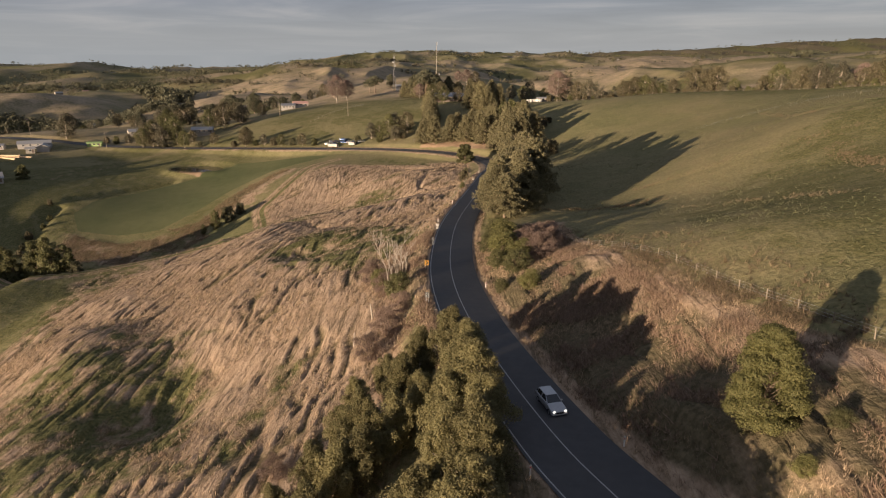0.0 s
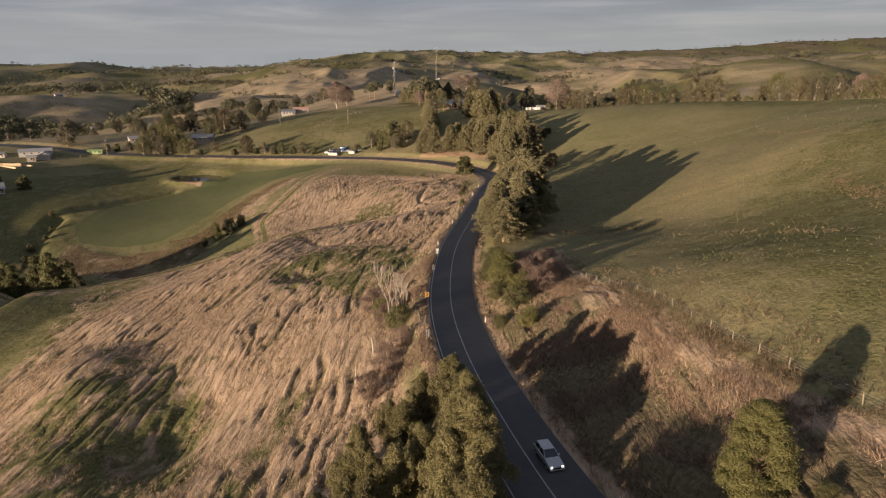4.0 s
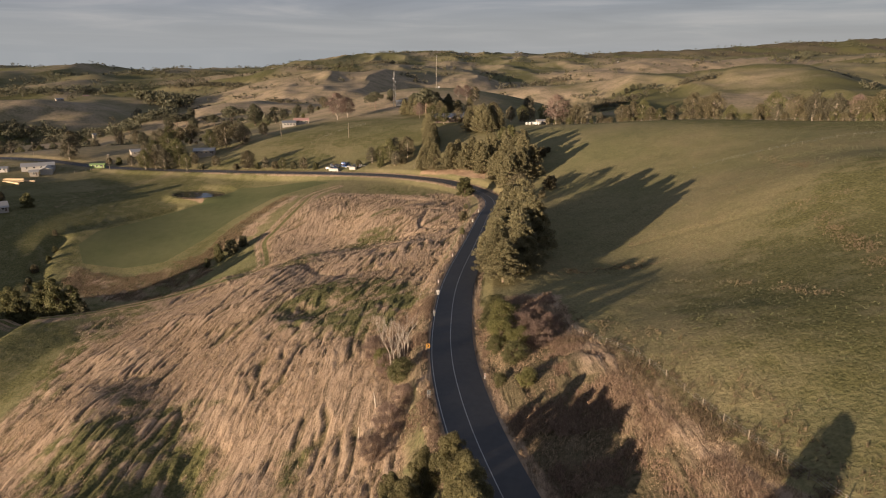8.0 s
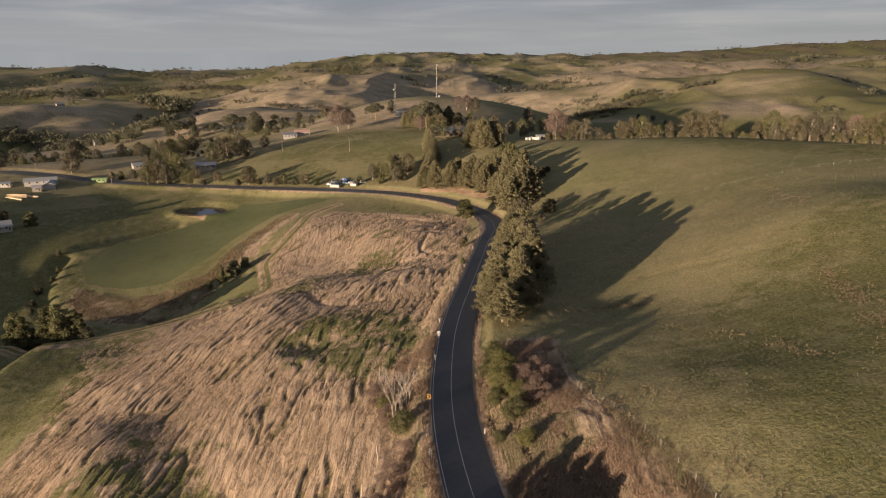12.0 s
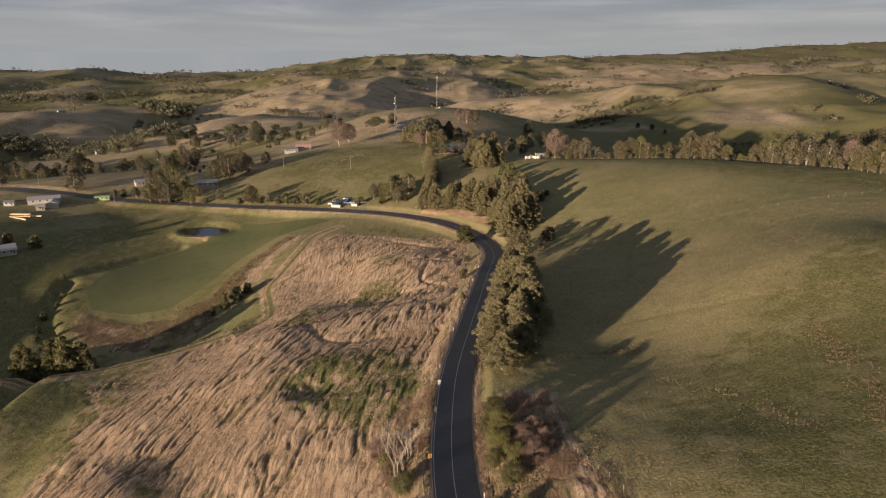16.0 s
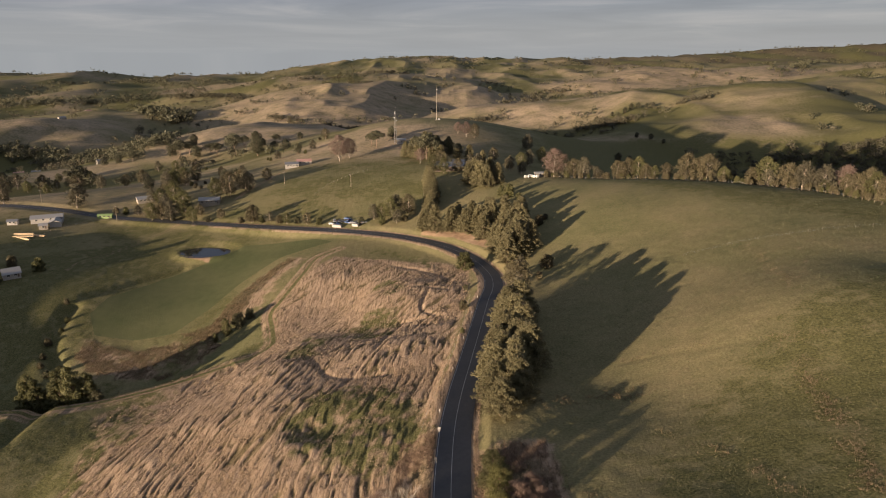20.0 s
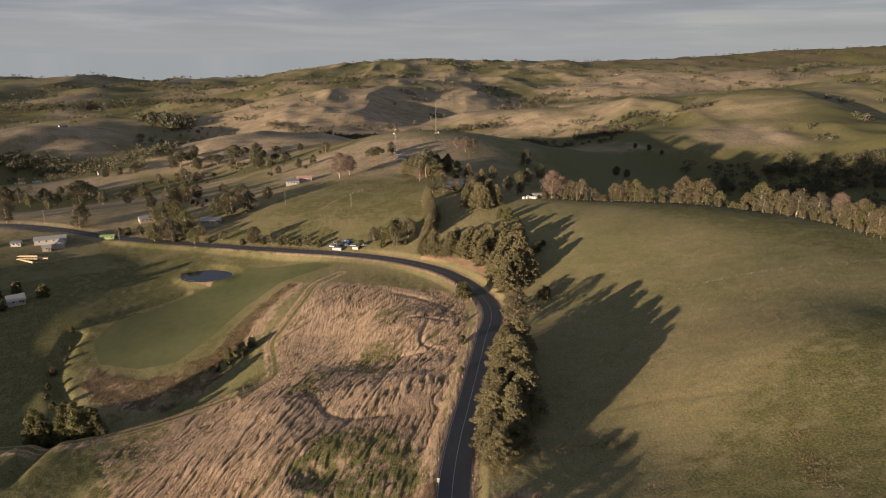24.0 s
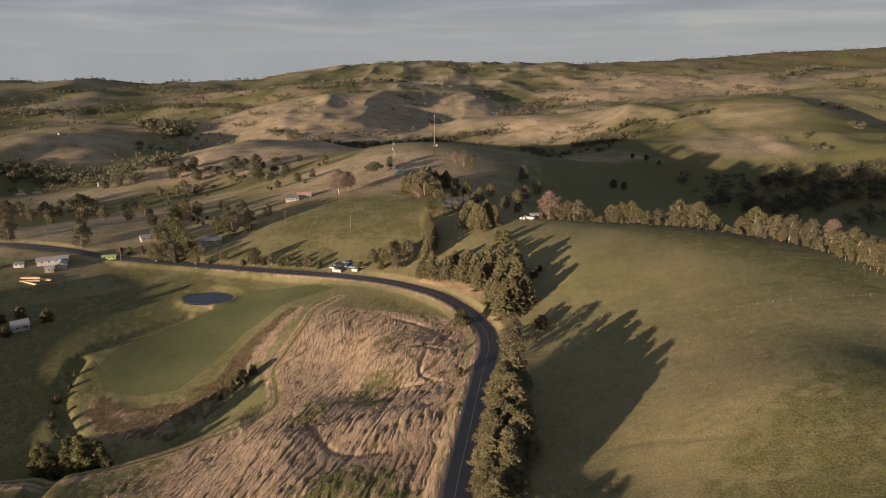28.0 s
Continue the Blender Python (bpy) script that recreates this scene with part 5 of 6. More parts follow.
def car_model(name, paint, wagon=True, label="", lit=False):
    """A car along y, its front at -y, standing on z = 0."""
    root = new(name)
    L, W = 4.5, 1.76
    # side profile, as (y, z): lower body and bonnet
    low = [(-2.22, 0.32), (-2.25, 0.55), (-2.12, 0.74), (-1.1, 0.93), (-0.7, 0.97), (1.95, 0.98), (2.2, 0.93), (2.25, 0.5), (2.2, 0.32)]
    bm = bmesh.new()
    rows = []
    for x, k in ((-W / 2, 0.94), (-W / 2 + 0.12, 1.0), (W / 2 - 0.12, 1.0), (W / 2, 0.94)):
        rows.append([bm.verts.new((x, y * (0.985 if abs(x) == W / 2 else 1), 0.3 + (z - 0.3) * k)) for y, z in low])
    n = len(low)
    for a, b in zip(rows, rows[1:]):
        for i in range(n):
            bm.faces.new((a[i], a[(i + 1) % n], b[(i + 1) % n], b[i]))
    bm.faces.new(rows[0][::-1])
    bm.faces.new(rows[-1])
    bmesh.ops.recalc_face_normals(bm, faces=bm.faces)
    bmesh.ops.bevel(bm, geom=list(bm.edges), offset=0.05, segments=2, affect="EDGES", profile=0.5)
    body = bm_part("body", bm, paint, root, "", True)
    # glasshouse and roof
    tail = 2.08 if wagon else 1.55
    bm = bmesh.new()
    lower = [(-0.80, 0.78), (tail, 0.78)]
    v = [bm.verts.new(c) for c in ((-0.80, -0.82, 0.95), (0.80, -0.82, 0.95), (0.80, tail, 0.95), (-0.80, tail, 0.95), (-0.62, -0.02, 1.42), (0.62, -0.02, 1.42), (0.62, tail - 0.3, 1.42), (-0.62, tail - 0.3, 1.42))]
    for f in ((0, 1, 5, 4), (1, 2, 6, 5), (2, 3, 7, 6), (3, 0, 4, 7), (4, 5, 6, 7), (3, 2, 1, 0)):
        bm.faces.new([v[i] for i in f])
    bmesh.ops.recalc_face_normals(bm, faces=bm.faces)
    bm_part("windows", bm, GLASS, body, "dark glass")
    bm = bmesh.new()
    block(bm, -0.66, 0.66, 0.0, tail - 0.28, 1.40, 1.47, 0.03)
    bm_part("roof", bm, paint, root)
    for x in (-1, 1):
        for y0, y1 in ((-0.80, 0.02), (0.62, 0.70), (tail - 0.04, tail - 0.32)):
            cyl_part("pillar", (0.795 * x, y0 if y0 < 0 else y1 + 0.02, 0.95), (0.635 * x, y1, 1.43), 0.045, 0.04, paint, body, sides=6)
        cyl_part("mirror", (0.82 * x, -0.62, 1.0), (1.0 * x, -0.60, 1.04), 0.06, 0.09, paint, root, sides=8)
        cyl_part("headlight", (0.62 * x, -2.14, 0.66), (0.60 * x, -2.25, 0.64), 0.17, 0.13, LAMP if lit else WHITE_PAINT, root, "clear lamp that is switched on" if lit else "", 10)
        cyl_part("tail_light", (0.70 * x, 2.17, 0.75), (0.70 * x, 2.27, 0.75), 0.10, 0.09, RED, root, "red lamp", 8)
        for y in (-1.38, 1.36):
            wheel = cyl_part("wheel", (0.66 * x, y, 0.31), (0.885 * x, y, 0.31), 0.31, 0.31, RUBBER, root, "black tyre", 18)
            cyl_part("rim", (0.88 * x, y, 0.31), (0.895 * x, y, 0.31), 0.19, 0.17, STEEL, wheel, "grey alloy rim", 12)
    block_part("grille", (-0.42, 0.42, -2.275, -2.2, 0.46, 0.62), BLACK, root, "black grille", 0.02)
    block_part("bumper", (-0.84, 0.84, -2.31, -2.1, 0.30, 0.47), paint, root, "", 0.05)
    return tagged(root, label, "car")


silver = car_paint("silver_paint", (0.46, 0.47, 0.48))
CAR_AT, CAR_TO = (10.9, 54.6), (12.1, 50.2)
wagon = car_model("car", silver, True, "silver station wagon with headlights on, driving the road", True)


def on_road(x, y):
    d, z = from_line(ROAD_LINE, [x], [y])
    return float(z[0]) + 0.035


wagon.matrix_basis = Matrix.Translation((CAR_AT[0], CAR_AT[1], on_road(*CAR_AT))) @ Matrix.Rotation(math.atan2(CAR_TO[0] - CAR_AT[0], -(CAR_TO[1] - CAR_AT[1])), 4, "Z") @ Matrix.Scale(0.92, 4)

# wrecked and parked cars by the road bend
paints = [car_paint("white_car_paint", (0.45, 0.45, 0.44)), car_paint("blue_car_paint", (0.05, 0.10, 0.24)), car_paint("dark_car_paint", (0.035, 0.035, 0.04))]
kinds = [car_model("car", paints[0], True, "white car parked in a yard of old vehicles"), car_model("car", paints[1], False, "blue car parked in a yard of old vehicles"), car_model("car", paints[2], False, "dark car parked in a yard of old vehicles")]
for k, m in enumerate(kinds):
    MODELS["car_%d" % k] = m
for k, (x, y, rz) in enumerate([(-71, 397, 70), (-67, 396, 20), (-64, 398, 110), (-61, 396, 60), (-57, 394, 95), (-53, 391, 80), (-66, 400, 100), (-70, 401, 15), (-60, 399, 140), (-54, 394, 40), (-62, 402, 80), (-50, 392, 120)]):
    t = copy_thing(kinds[(0, 1, 2, 1, 0, 2, 2, 0, 1, 2, 1, 0)[k]], pose(x, y, zat(x, y), 0, 0, rz))
    tagged(t, group="parked cars")


def trailer(x, y, rz, length, label):
    root = new("trailer")
    block_part("body", (-1.1, 1.1, -length / 2, length / 2, 0.6, 2.3), HOUSE_WHITE, root, "", 0.12)
    block_part("window", (1.09, 1.12, -0.9, 0.4, 1.4, 1.95), GLASS, root, "dark pane")
    for sx in (-1, 1):
        cyl_part("wheel", (0.8 * sx, 0, 0.33), (1.08 * sx, 0, 0.33), 0.33, 0.33, RUBBER, root, "black tyre", 14)
    cyl_part("drawbar", (0, -length / 2, 0.55), (0, -length / 2 - 1.3, 0.5), 0.06, 0.05, STEEL, root, sides=6)
    root.matrix_basis = pose(x, y, zat(x, y), 0, 0, rz)
    tagged(root, label, "trailer")


trailer(-67, 391.5, 75, 6.0, "long white caravan parked beside the road")
trailer(-55, 388.5, 72, 4.0, "small white trailer parked beside the road")


def house(name, x, y, rz, w, d, h, rise, wall_mat, roof_mat, label, windows=3, lift=0.0):
    """A gabled building: ridge along its width w, eaves height h."""
    root = new(name)
    zs = [zat(x + sx * w / 2, y + sy * d / 2) for sx in (-1, 1) for sy in (-1, 1)]
    base = min(zs) - max(zs) - 0.2
    block_part("wall", (-w / 2, w / 2, -d / 2, d / 2, base, h), wall_mat, root)
    gable = [(-d / 2, h + 0.003), (d / 2, h + 0.003), (0, h + rise - 0.12)]
    for sx in (-1, 1):
        bm = bmesh.new()
        a = [bm.verts.new((sx * (w / 2 - 0.02), yy, zz)) for yy, zz in gable]
        b = [bm.verts.new((sx * (w / 2 - 0.22), yy, zz)) for yy, zz in gable]
        bm.faces.new(a)
        bm.faces.new(b[::-1])
        for i in range(3):
            bm.faces.new((a[i], a[(i + 1) % 3], b[(i + 1) % 3], b[i]))
        bmesh.ops.recalc_face_normals(bm, faces=bm.faces)
        bm_part("gable", bm, wall_mat, root)
    o = 0.5
    for sy in (-1, 1):
        bm = bmesh.new()
        drop = rise * o / (d / 2)
        v = [bm.verts.new(c) for c in ((-w / 2 - o, 0, h + rise), (w / 2 + o, 0, h + rise), (w / 2 + o, sy * (d / 2 + o), h - drop), (-w / 2 - o, sy * (d / 2 + o), h - drop))]
        f = bm.faces.new(v)
        r = bmesh.ops.extrude_face_region(bm, geom=[f])
        for q in r["geom"]:
            if isinstance(q, bmesh.types.BMVert):
                q.co.z += 0.12
        bmesh.ops.recalc_face_normals(bm, faces=bm.faces)
        bm_part("roof", bm, roof_mat, root)
    for k in range(windows):
        u = -w / 2 + w * (k + 0.75) / (windows + 0.5)
        for sy in (-1, 1):
            yy = sy * d / 2
            fr = block_part("window", (u - 0.75, u + 0.75, min(yy, yy + sy * 0.05), max(yy, yy + sy * 0.05), 0.95, 2.1), WHITE_PAINT, root, "white window frame")
            block_part("pane", (u - 0.65, u + 0.65, min(yy + sy * 0.05, yy + sy * 0.06), max(yy + sy * 0.05, yy + sy * 0.06), 1.03, 2.02), GLASS, fr, "dark pane")
    block_part("door", (w / 2 - 1.6, w / 2 - 0.7, -d / 2 - 0.05, -d / 2, 0.05, 2.05), BRICK_WALL, root, "brown door")
    root.matrix_basis = pose(x, y, max(zs) + lift, 0, 0, rz)
    return tagged(root, label, "house")


house("house", -133, 560, 20, 11, 6, 2.7, 1.5, HOUSE_WHITE, GREY_ROOF, "long white weatherboard farmhouse on the hillside", 4)
house("house", -124, 568, 20, 12, 6, 2.6, 1.6, HOUSE_WHITE, PINK_ROOF, "white cottage with a faded red roof", 3)
house("house", -170, 458, 12, 14, 9, 2.5, 1.5, CREAM_WALL, PALE_ROOF, "low pale house with a grey metal roof among trees", 4)
house("house", -226, 478, 35, 12, 8, 2.4, 1.5, CREAM_WALL, PALE_ROOF, "low house with a pale metal roof among trees", 4)
house("house", 5, 478, -10, 22, 12, 2.7, 2.2, BRICK_WALL, BLUE_ROOF, "large farmhouse with a blue-grey metal roof among trees", 4)
house("house", 13, 492, -10, 12, 8, 2.6, 1.8, BRICK_WALL, GREY_ROOF, "farm outbuilding with a grey metal roof", 2)
house("house", -272, 429, 25, 19, 8, 2.4, 1.7, HOUSE_WHITE, PALE_ROOF, "large farmhouse with a grey metal roof", 4)
house("house", -263, 423, -65, 10, 7, 2.4, 1.5, HOUSE_WHITE, PALE_ROOF, "pale wing of the farmhouse with a metal roof", 2)
house("shed", -266, 414, 25, 5, 4, 2.6, 1.1, CREAM_WALL, PALE_ROOF, "pale open farm shed beside the farmhouse", 1)
house("shed", -290, 420, 15, 6, 4, 2.3, 0.9, HOUSE_WHITE, GREY_ROOF, "small white farm shed", 2)
house("shed", -304, 416, 5, 5, 4, 2.2, 0.9, HOUSE_WHITE, PALE_ROOF, "small white farm shed", 1)
house("house", -230, 324, 40, 8, 7, 2.3, 2.4, HOUSE_WHITE, PALE_ROOF, "white cottage with a steep pale roof on the flat", 2)
house("shed", -238, 440, 12, 9, 4, 2.2, 0.7, GREEN_PAINT, GREEN_PAINT, "bright green shed beside the road", 3)
house("hut", -41, 618, 10, 8, 6, 3.0, 1.2, HOUSE_WHITE, PALE_ROOF, "white equipment hut at the foot of the tower", 1)
house("shed", 66, 441, 10, 6.5, 4, 2.2, 0.7, CREAM_WALL, PALE_ROOF, "pale tin shed at the paddock corner", 1)
far_roofs = random.Random(12)
for x, y in [(-600, 900), (-585, 915), (-470, 880), (-700, 1100), (-854, 1913), (-835, 1930), (-815, 1905), (-880, 1620), (-640, 2500), (-620, 2530), (-1400, 3100), (700, 2700), (980, 2900), (-760, 1300)]:
    house("house", x, y, far_roofs.uniform(0, 90), far_roofs.uniform(9, 14), 7, 2.7, 1.8, CREAM_WALL, far_roofs.choice([PALE_ROOF, GREY_ROOF, PINK_ROOF]), "distant white farmhouse on the hills", 2)


def bale(x, y, rz):
    root = new("hay_bale")
    v, f = tube([(-0.62, 0, 0.75), (-0.55, 0, 0.75), (0.55, 0, 0.75), (0.62, 0, 0.75)], [0.66, 0.75, 0.75, 0.66], 16)
    f = list(f) + [tuple(range(16))[::-1], tuple(range(48, 64))]
    part("wrap", mesh_from("wrap", v, f, WRAP), root)
    root.matrix_basis = pose(x, y, zat(x, y), 0, 0, rz) @ Matrix.Scale(1.3, 4)
    return tagged(root, "round hay bale in pale wrapping", "hay bale", "hay bales")


for x, y, rz in [(55.5, 434, 20), (57.6, 434.5, 50), (59.8, 435.5, 5), (61.5, 434, 70), (63.4, 433, 30), (58.8, 437.6, 80)]:
    bale(x, y, rz)

for k, (x, y, rz, n) in enumerate([(-268, 396, 5, 5), (-262, 399, -8, 4), (-271, 401, 2, 4), (-266, 392, -25, 3)]):
    root = new("timber_stack")
    for i in range(n):
        block_part("beam", (-6.5 + 0.3 * i, 6.3 - 0.2 * i, i * 0.5 - n * 0.25, i * 0.5 - n * 0.25 + 0.42, 0.0, 0.7 + 0.12 * (i % 2)), TIMBER, root, "", 0.03)
    root.matrix_basis = pose(x, y, zat(x, y) - 0.1, 0, 0, rz)
    tagged(root, "stack of long sawn timber beams on the grass", "timber stack", "timber stacks")


def mast(x, y, h):
    root = new("radio_mast")
    z = zat(x, y)
    cyl_part("pole", (0, 0, -0.5), (0, 0, h), 0.30, 0.15, CREAM_WALL, root, "pale tapered steel pole", 12)
    for k in range(3):
        a = k * 2.094
        c, s = math.cos(a), math.sin(a)
        cyl_part("antenna", (0.6 * c, 0.6 * s, h - 2.4), (0.6 * c, 0.6 * s, h - 0.3), 0.13, 0.13, PALE_ROOF, root, "white panel antenna", 8)
        cyl_part("bracket", (0.12 * c, 0.12 * s, h - 1.4), (0.55 * c, 0.55 * s, h - 1.4), 0.06, 0.06, STEEL, root, sides=6)
    cyl_part("collar", (0, 0, h - 4.6), (0, 0, h - 4.2), 0.45, 0.45, STEEL, root, sides=12)
    block_part("plinth", (-1.6, 1.6, -1.6, 1.6, -0.6, 0.35), CREAM_WALL, root, "concrete footing", 0.05)
    block_part("cabinet", (1.8, 3.8, -0.8, 0.6, -0.4, 1.9), PALE_ROOF, root, "white equipment cabinet", 0.05)
    root.matrix_basis = pose(x, y, z)
    tagged(root, "tall slender white radio mast on the hilltop", "radio mast")


mast(-8.7, 746, 35.5)


def lattice_tower(x, y, h):
    root = new("lattice_tower")
    legs = []
    for k in range(4):
        a = math.pi / 4 + k * math.pi / 2
        p0, p1 = Vector((1.7 * math.cos(a), 1.7 * math.sin(a), -0.3)), Vector((0.45 * math.cos(a), 0.45 * math.sin(a), h * 0.78))
        legs.append((p0, p1))
        cyl_part("leg", p0, p1, 0.08, 0.06, GREY_STEEL, root, sides=6)
    for i in range(10):
        t0, t1 = i / 10, (i + 1) / 10
        for k in range(4):
            a, b = legs[k], legs[(k + 1) % 4]
            cyl_part("brace", a[0].lerp(a[1], t0), b[0].lerp(b[1], t1), 0.035, 0.035, GREY_STEEL, root, sides=4)
    cyl_part("whip_antenna", (0, 0, h * 0.76), (0, 0, h), 0.07, 0.04, GREY_STEEL, root, sides=6)
    for zz, dx in ((h * 0.62, 0.9), (h * 0.7, -0.9)):
        cyl_part("dish", (dx, -0.5, zz), (dx * 1.1, -1.0, zz), 0.15, 0.45, STEEL, root, "pale dish antenna", 14)
    for dx in (-0.6, 0.6):
        cyl_part("antenna", (dx, 0, h * 0.78), (dx, 0, h * 0.86), 0.09, 0.09, PALE_ROOF, root, sides=8)
    root.matrix_basis = pose(x, y, zat(x, y))
    tagged(root, "grey steel lattice radio tower with dishes", "radio tower")


lattice_tower(-46, 615, 36)


def power_pole(x, y, h=10.0, rz=0):
    root = new("power_pole")
    cyl_part("pole", (0, 0, -0.5), (0, 0, h), 0.19, 0.13, POST_WOOD, root, sides=8)
    block_part("crossarm", (-1.2, 1.2, -0.06, 0.06, h - 0.75, h - 0.6), POST_WOOD, root, "", 0.01)
    for dx in (-1.1, -0.4, 0.4, 1.1):
        cyl_part("insulator", (dx, 0, h - 0.6), (dx, 0, h - 0.42), 0.05, 0.04, WHITE_PAINT, root, sides=6)
    root.matrix_basis = pose(x, y, zat(x, y), 0, 0, rz)
    tagged(root, "weathered timber power pole with a crossarm", "power pole", "power poles")


for x, y, rz in [(-228, 436, 20), (-121, 483, 30), (-67, 458, 40), (-300, 470, 10)]:
    power_pole(x, y, 10, rz)


# ---- signs and posts along the near road ----
def chevron(x, y, rz, label, back=False):
    root = new("chevron_sign")
    for dx in (-0.2, 0.2):
        cyl_part("post", (dx, 0, -0.4), (dx, 0, 1.9), 0.03, 0.03, STEEL, root, sides=6)
    block_part("backing", (-0.41, 0.41, -0.028, -0.012, 0.96, 1.99), BLACK, root, "dark sign back")
    panel = block_part("panel", (-0.42, 0.42, -0.05, -0.03, 0.95, 2.0), SIGN_AMBER, root, "amber panel", 0.008)
    bm = bmesh.new()
    for s in (1, -1):
        v = [bm.verts.new(c) for c in ((-0.25, -0.054, 1.48 + 0.40 * s), (0.02, -0.054, 1.48 + 0.40 * s), (0.28, -0.054, 1.48), (0.0, -0.054, 1.48))]
        bm.faces.new(v)
    bm_part("arrow", bm, BLACK, panel, "black chevron")
    root.matrix_basis = pose(x, y, zat(x, y), 0, 0, rz) @ Matrix.Scale(0.85, 4)
    tagged(root, label, "road sign", "curve signs")


chevron(-2.5, 107, 4, "amber curve sign with a black chevron on the verge")
chevron(-1.9, 88, 160, "amber curve sign turned away on the verge")
chevron(-1.7, 126, 130, "amber curve sign turned away on the verge")


def plate_sign(x, y, rz, w, h, top, label):
    root = new("road_sign")
    cyl_part("post", (0, 0, -0.4), (0, 0, top), 0.035, 0.035, STEEL, root, sides=8)
    panel = block_part("panel", (-w / 2, w / 2, -0.05, -0.03, top - h, top), STEEL, root, "", 0.01)
    for k in range(2):
        zz = top - h * (0.3 + 0.4 * k)
        block_part("rail", (-w / 2 + 0.05, w / 2 - 0.05, -0.03, 0.0, zz - 0.03, zz + 0.03), STEEL, panel)
    root.matrix_basis = pose(x, y, zat(x, y), 0, 0, rz)
    tagged(root, label, "road sign")


plate_sign(2.0, 62, 190, 0.9, 1.1, 2.0, "grey back of a road sign on the verge")
root = new("road_sign")
cyl_part("post", (0, 0, -0.4), (0, 0, 2.0), 0.035, 0.035, STEEL, root, sides=8)
block_part("panel", (-0.36, 0.36, -0.05, -0.03, 1.35, 2.0), HOUSE_WHITE, root, "white panel", 0.01)
block_part("lower_panel", (-0.26, 0.26, -0.05, -0.03, 0.85, 1.25), HOUSE_WHITE, root, "white panel", 0.01)
root.matrix_basis = pose(-1.0, 139, zat(-1.0, 139), 0, 0, 6)
tagged(root, "white road sign with two plates on the verge", "road sign")


def guide_post(x, y):
    root = new("guide_post")
    post = block_part("post", (-0.06, 0.06, -0.025, 0.025, -0.3, 1.05), WHITE_PAINT, root, "", 0.01)
    block_part("reflector", (-0.035, 0.035, -0.032, -0.025, 0.75, 0.9), RED, post, "red reflector")
    root.matrix_basis = pose(x, y, zat(x, y), 0, 0, random.uniform(-10, 10))
    tagged(root, "white roadside guide post with a reflector", "guide post", "guide posts")


tang = np.gradient(ROAD_LINE[:, :2], axis=0)
tang /= np.linalg.norm(tang, axis=1)[:, None]
for y_at, side in [(46, -1), (43, 1), (95, -1), (150, 1), (200, 1), (245, 1), (268, -1), (300, 1), (322, -1), (175, 1), (225, 1)]:
    k = int(np.argmin(np.abs(ROAD_LINE[:260, 1] - y_at)))
    off = (HALF_LEFT + 0.7) if side > 0 else -(HALF_RIGHT + 0.5)
    guide_post(ROAD_LINE[k, 0] - tang[k, 1] * off, ROAD_LINE[k, 1] + tang[k, 0] * off)


# ---- fences ----
def fence(points, spacing, label, post_h=1.2, thick=0.075, wires=3):
    root = new("fence")
    line = spline(np.array([(a, b, 0.0) for a, b in points], float), spacing)
    line[:, 2] = height(line[:, 0], line[:, 1])
    rng = random.Random(len(line))
    v, f = tube([(0, 0, -0.3), (0, 0, post_h * 0.97), (0, 0, post_h)], [thick, thick * 0.95, thick * 0.7], 7)
    f = list(f) + [tuple(range(14, 21))]
    me = mesh_from("post", v, f, POST_WOOD)
    for p in line:
        part("post", me, root, m=Matrix.LocRotScale(p, Euler((rng.uniform(-0.08, 0.08), rng.uniform(-0.08, 0.08), rng.uniform(0, 3))), Vector((1, 1, rng.uniform(0.85, 1.1)))))
    for k in range(wires):
        zz = post_h * (0.9 - 0.28 * k)
        v, f = tube([(p[0], p[1], p[2] + zz) for p in line], [0.006] * len(line), 3)
        part("wire", mesh_from("wire", v, f, STEEL), root)
    tagged(root, label, "fence")


fence([(22, 108), (25, 97), (27, 90), (29, 81), (30.5, 72), (32, 64), (34, 56), (36, 48), (38.5, 38), (41, 28)], 3.6, "timber post and wire fence along the top of the bank", 1.1, 0.06)
fence([(60, 437), (97, 416), (131, 391), (161, 367), (179, 342), (190, 316), (190, 279), (189, 250), (186, 215)], 4.5, "timber post and wire fence along the shelter belt", 1.4, 0.11)
fence([(98, 252), (120, 249), (142, 243), (175, 236)], 5.5, "timber post and wire fence across the paddock", 1.15, 0.06)
fence([(11, 250), (7, 215), (3, 191), (-2, 165), (-6, 140)], 4.5, "post and wire fence along the dry hillside", 1.2, 0.08)
fence([(-10, 480), (-13, 440), (-14, 400), (-17, 372)], 4.5, "pale timber fence along the farm drive", 1.5, 0.14)
fence([(-262, 340), (-260, 353), (-257, 375), (-259, 403), (-254, 421), (-240, 434)], 4.5, "timber post and wire fence beside the farm flat", 1.2, 0.08)
fence([(-92, 452), (-84, 470), (-70, 490), (-60, 500)], 4.0, "short timber fence in the hill paddock", 1.3, 0.12)


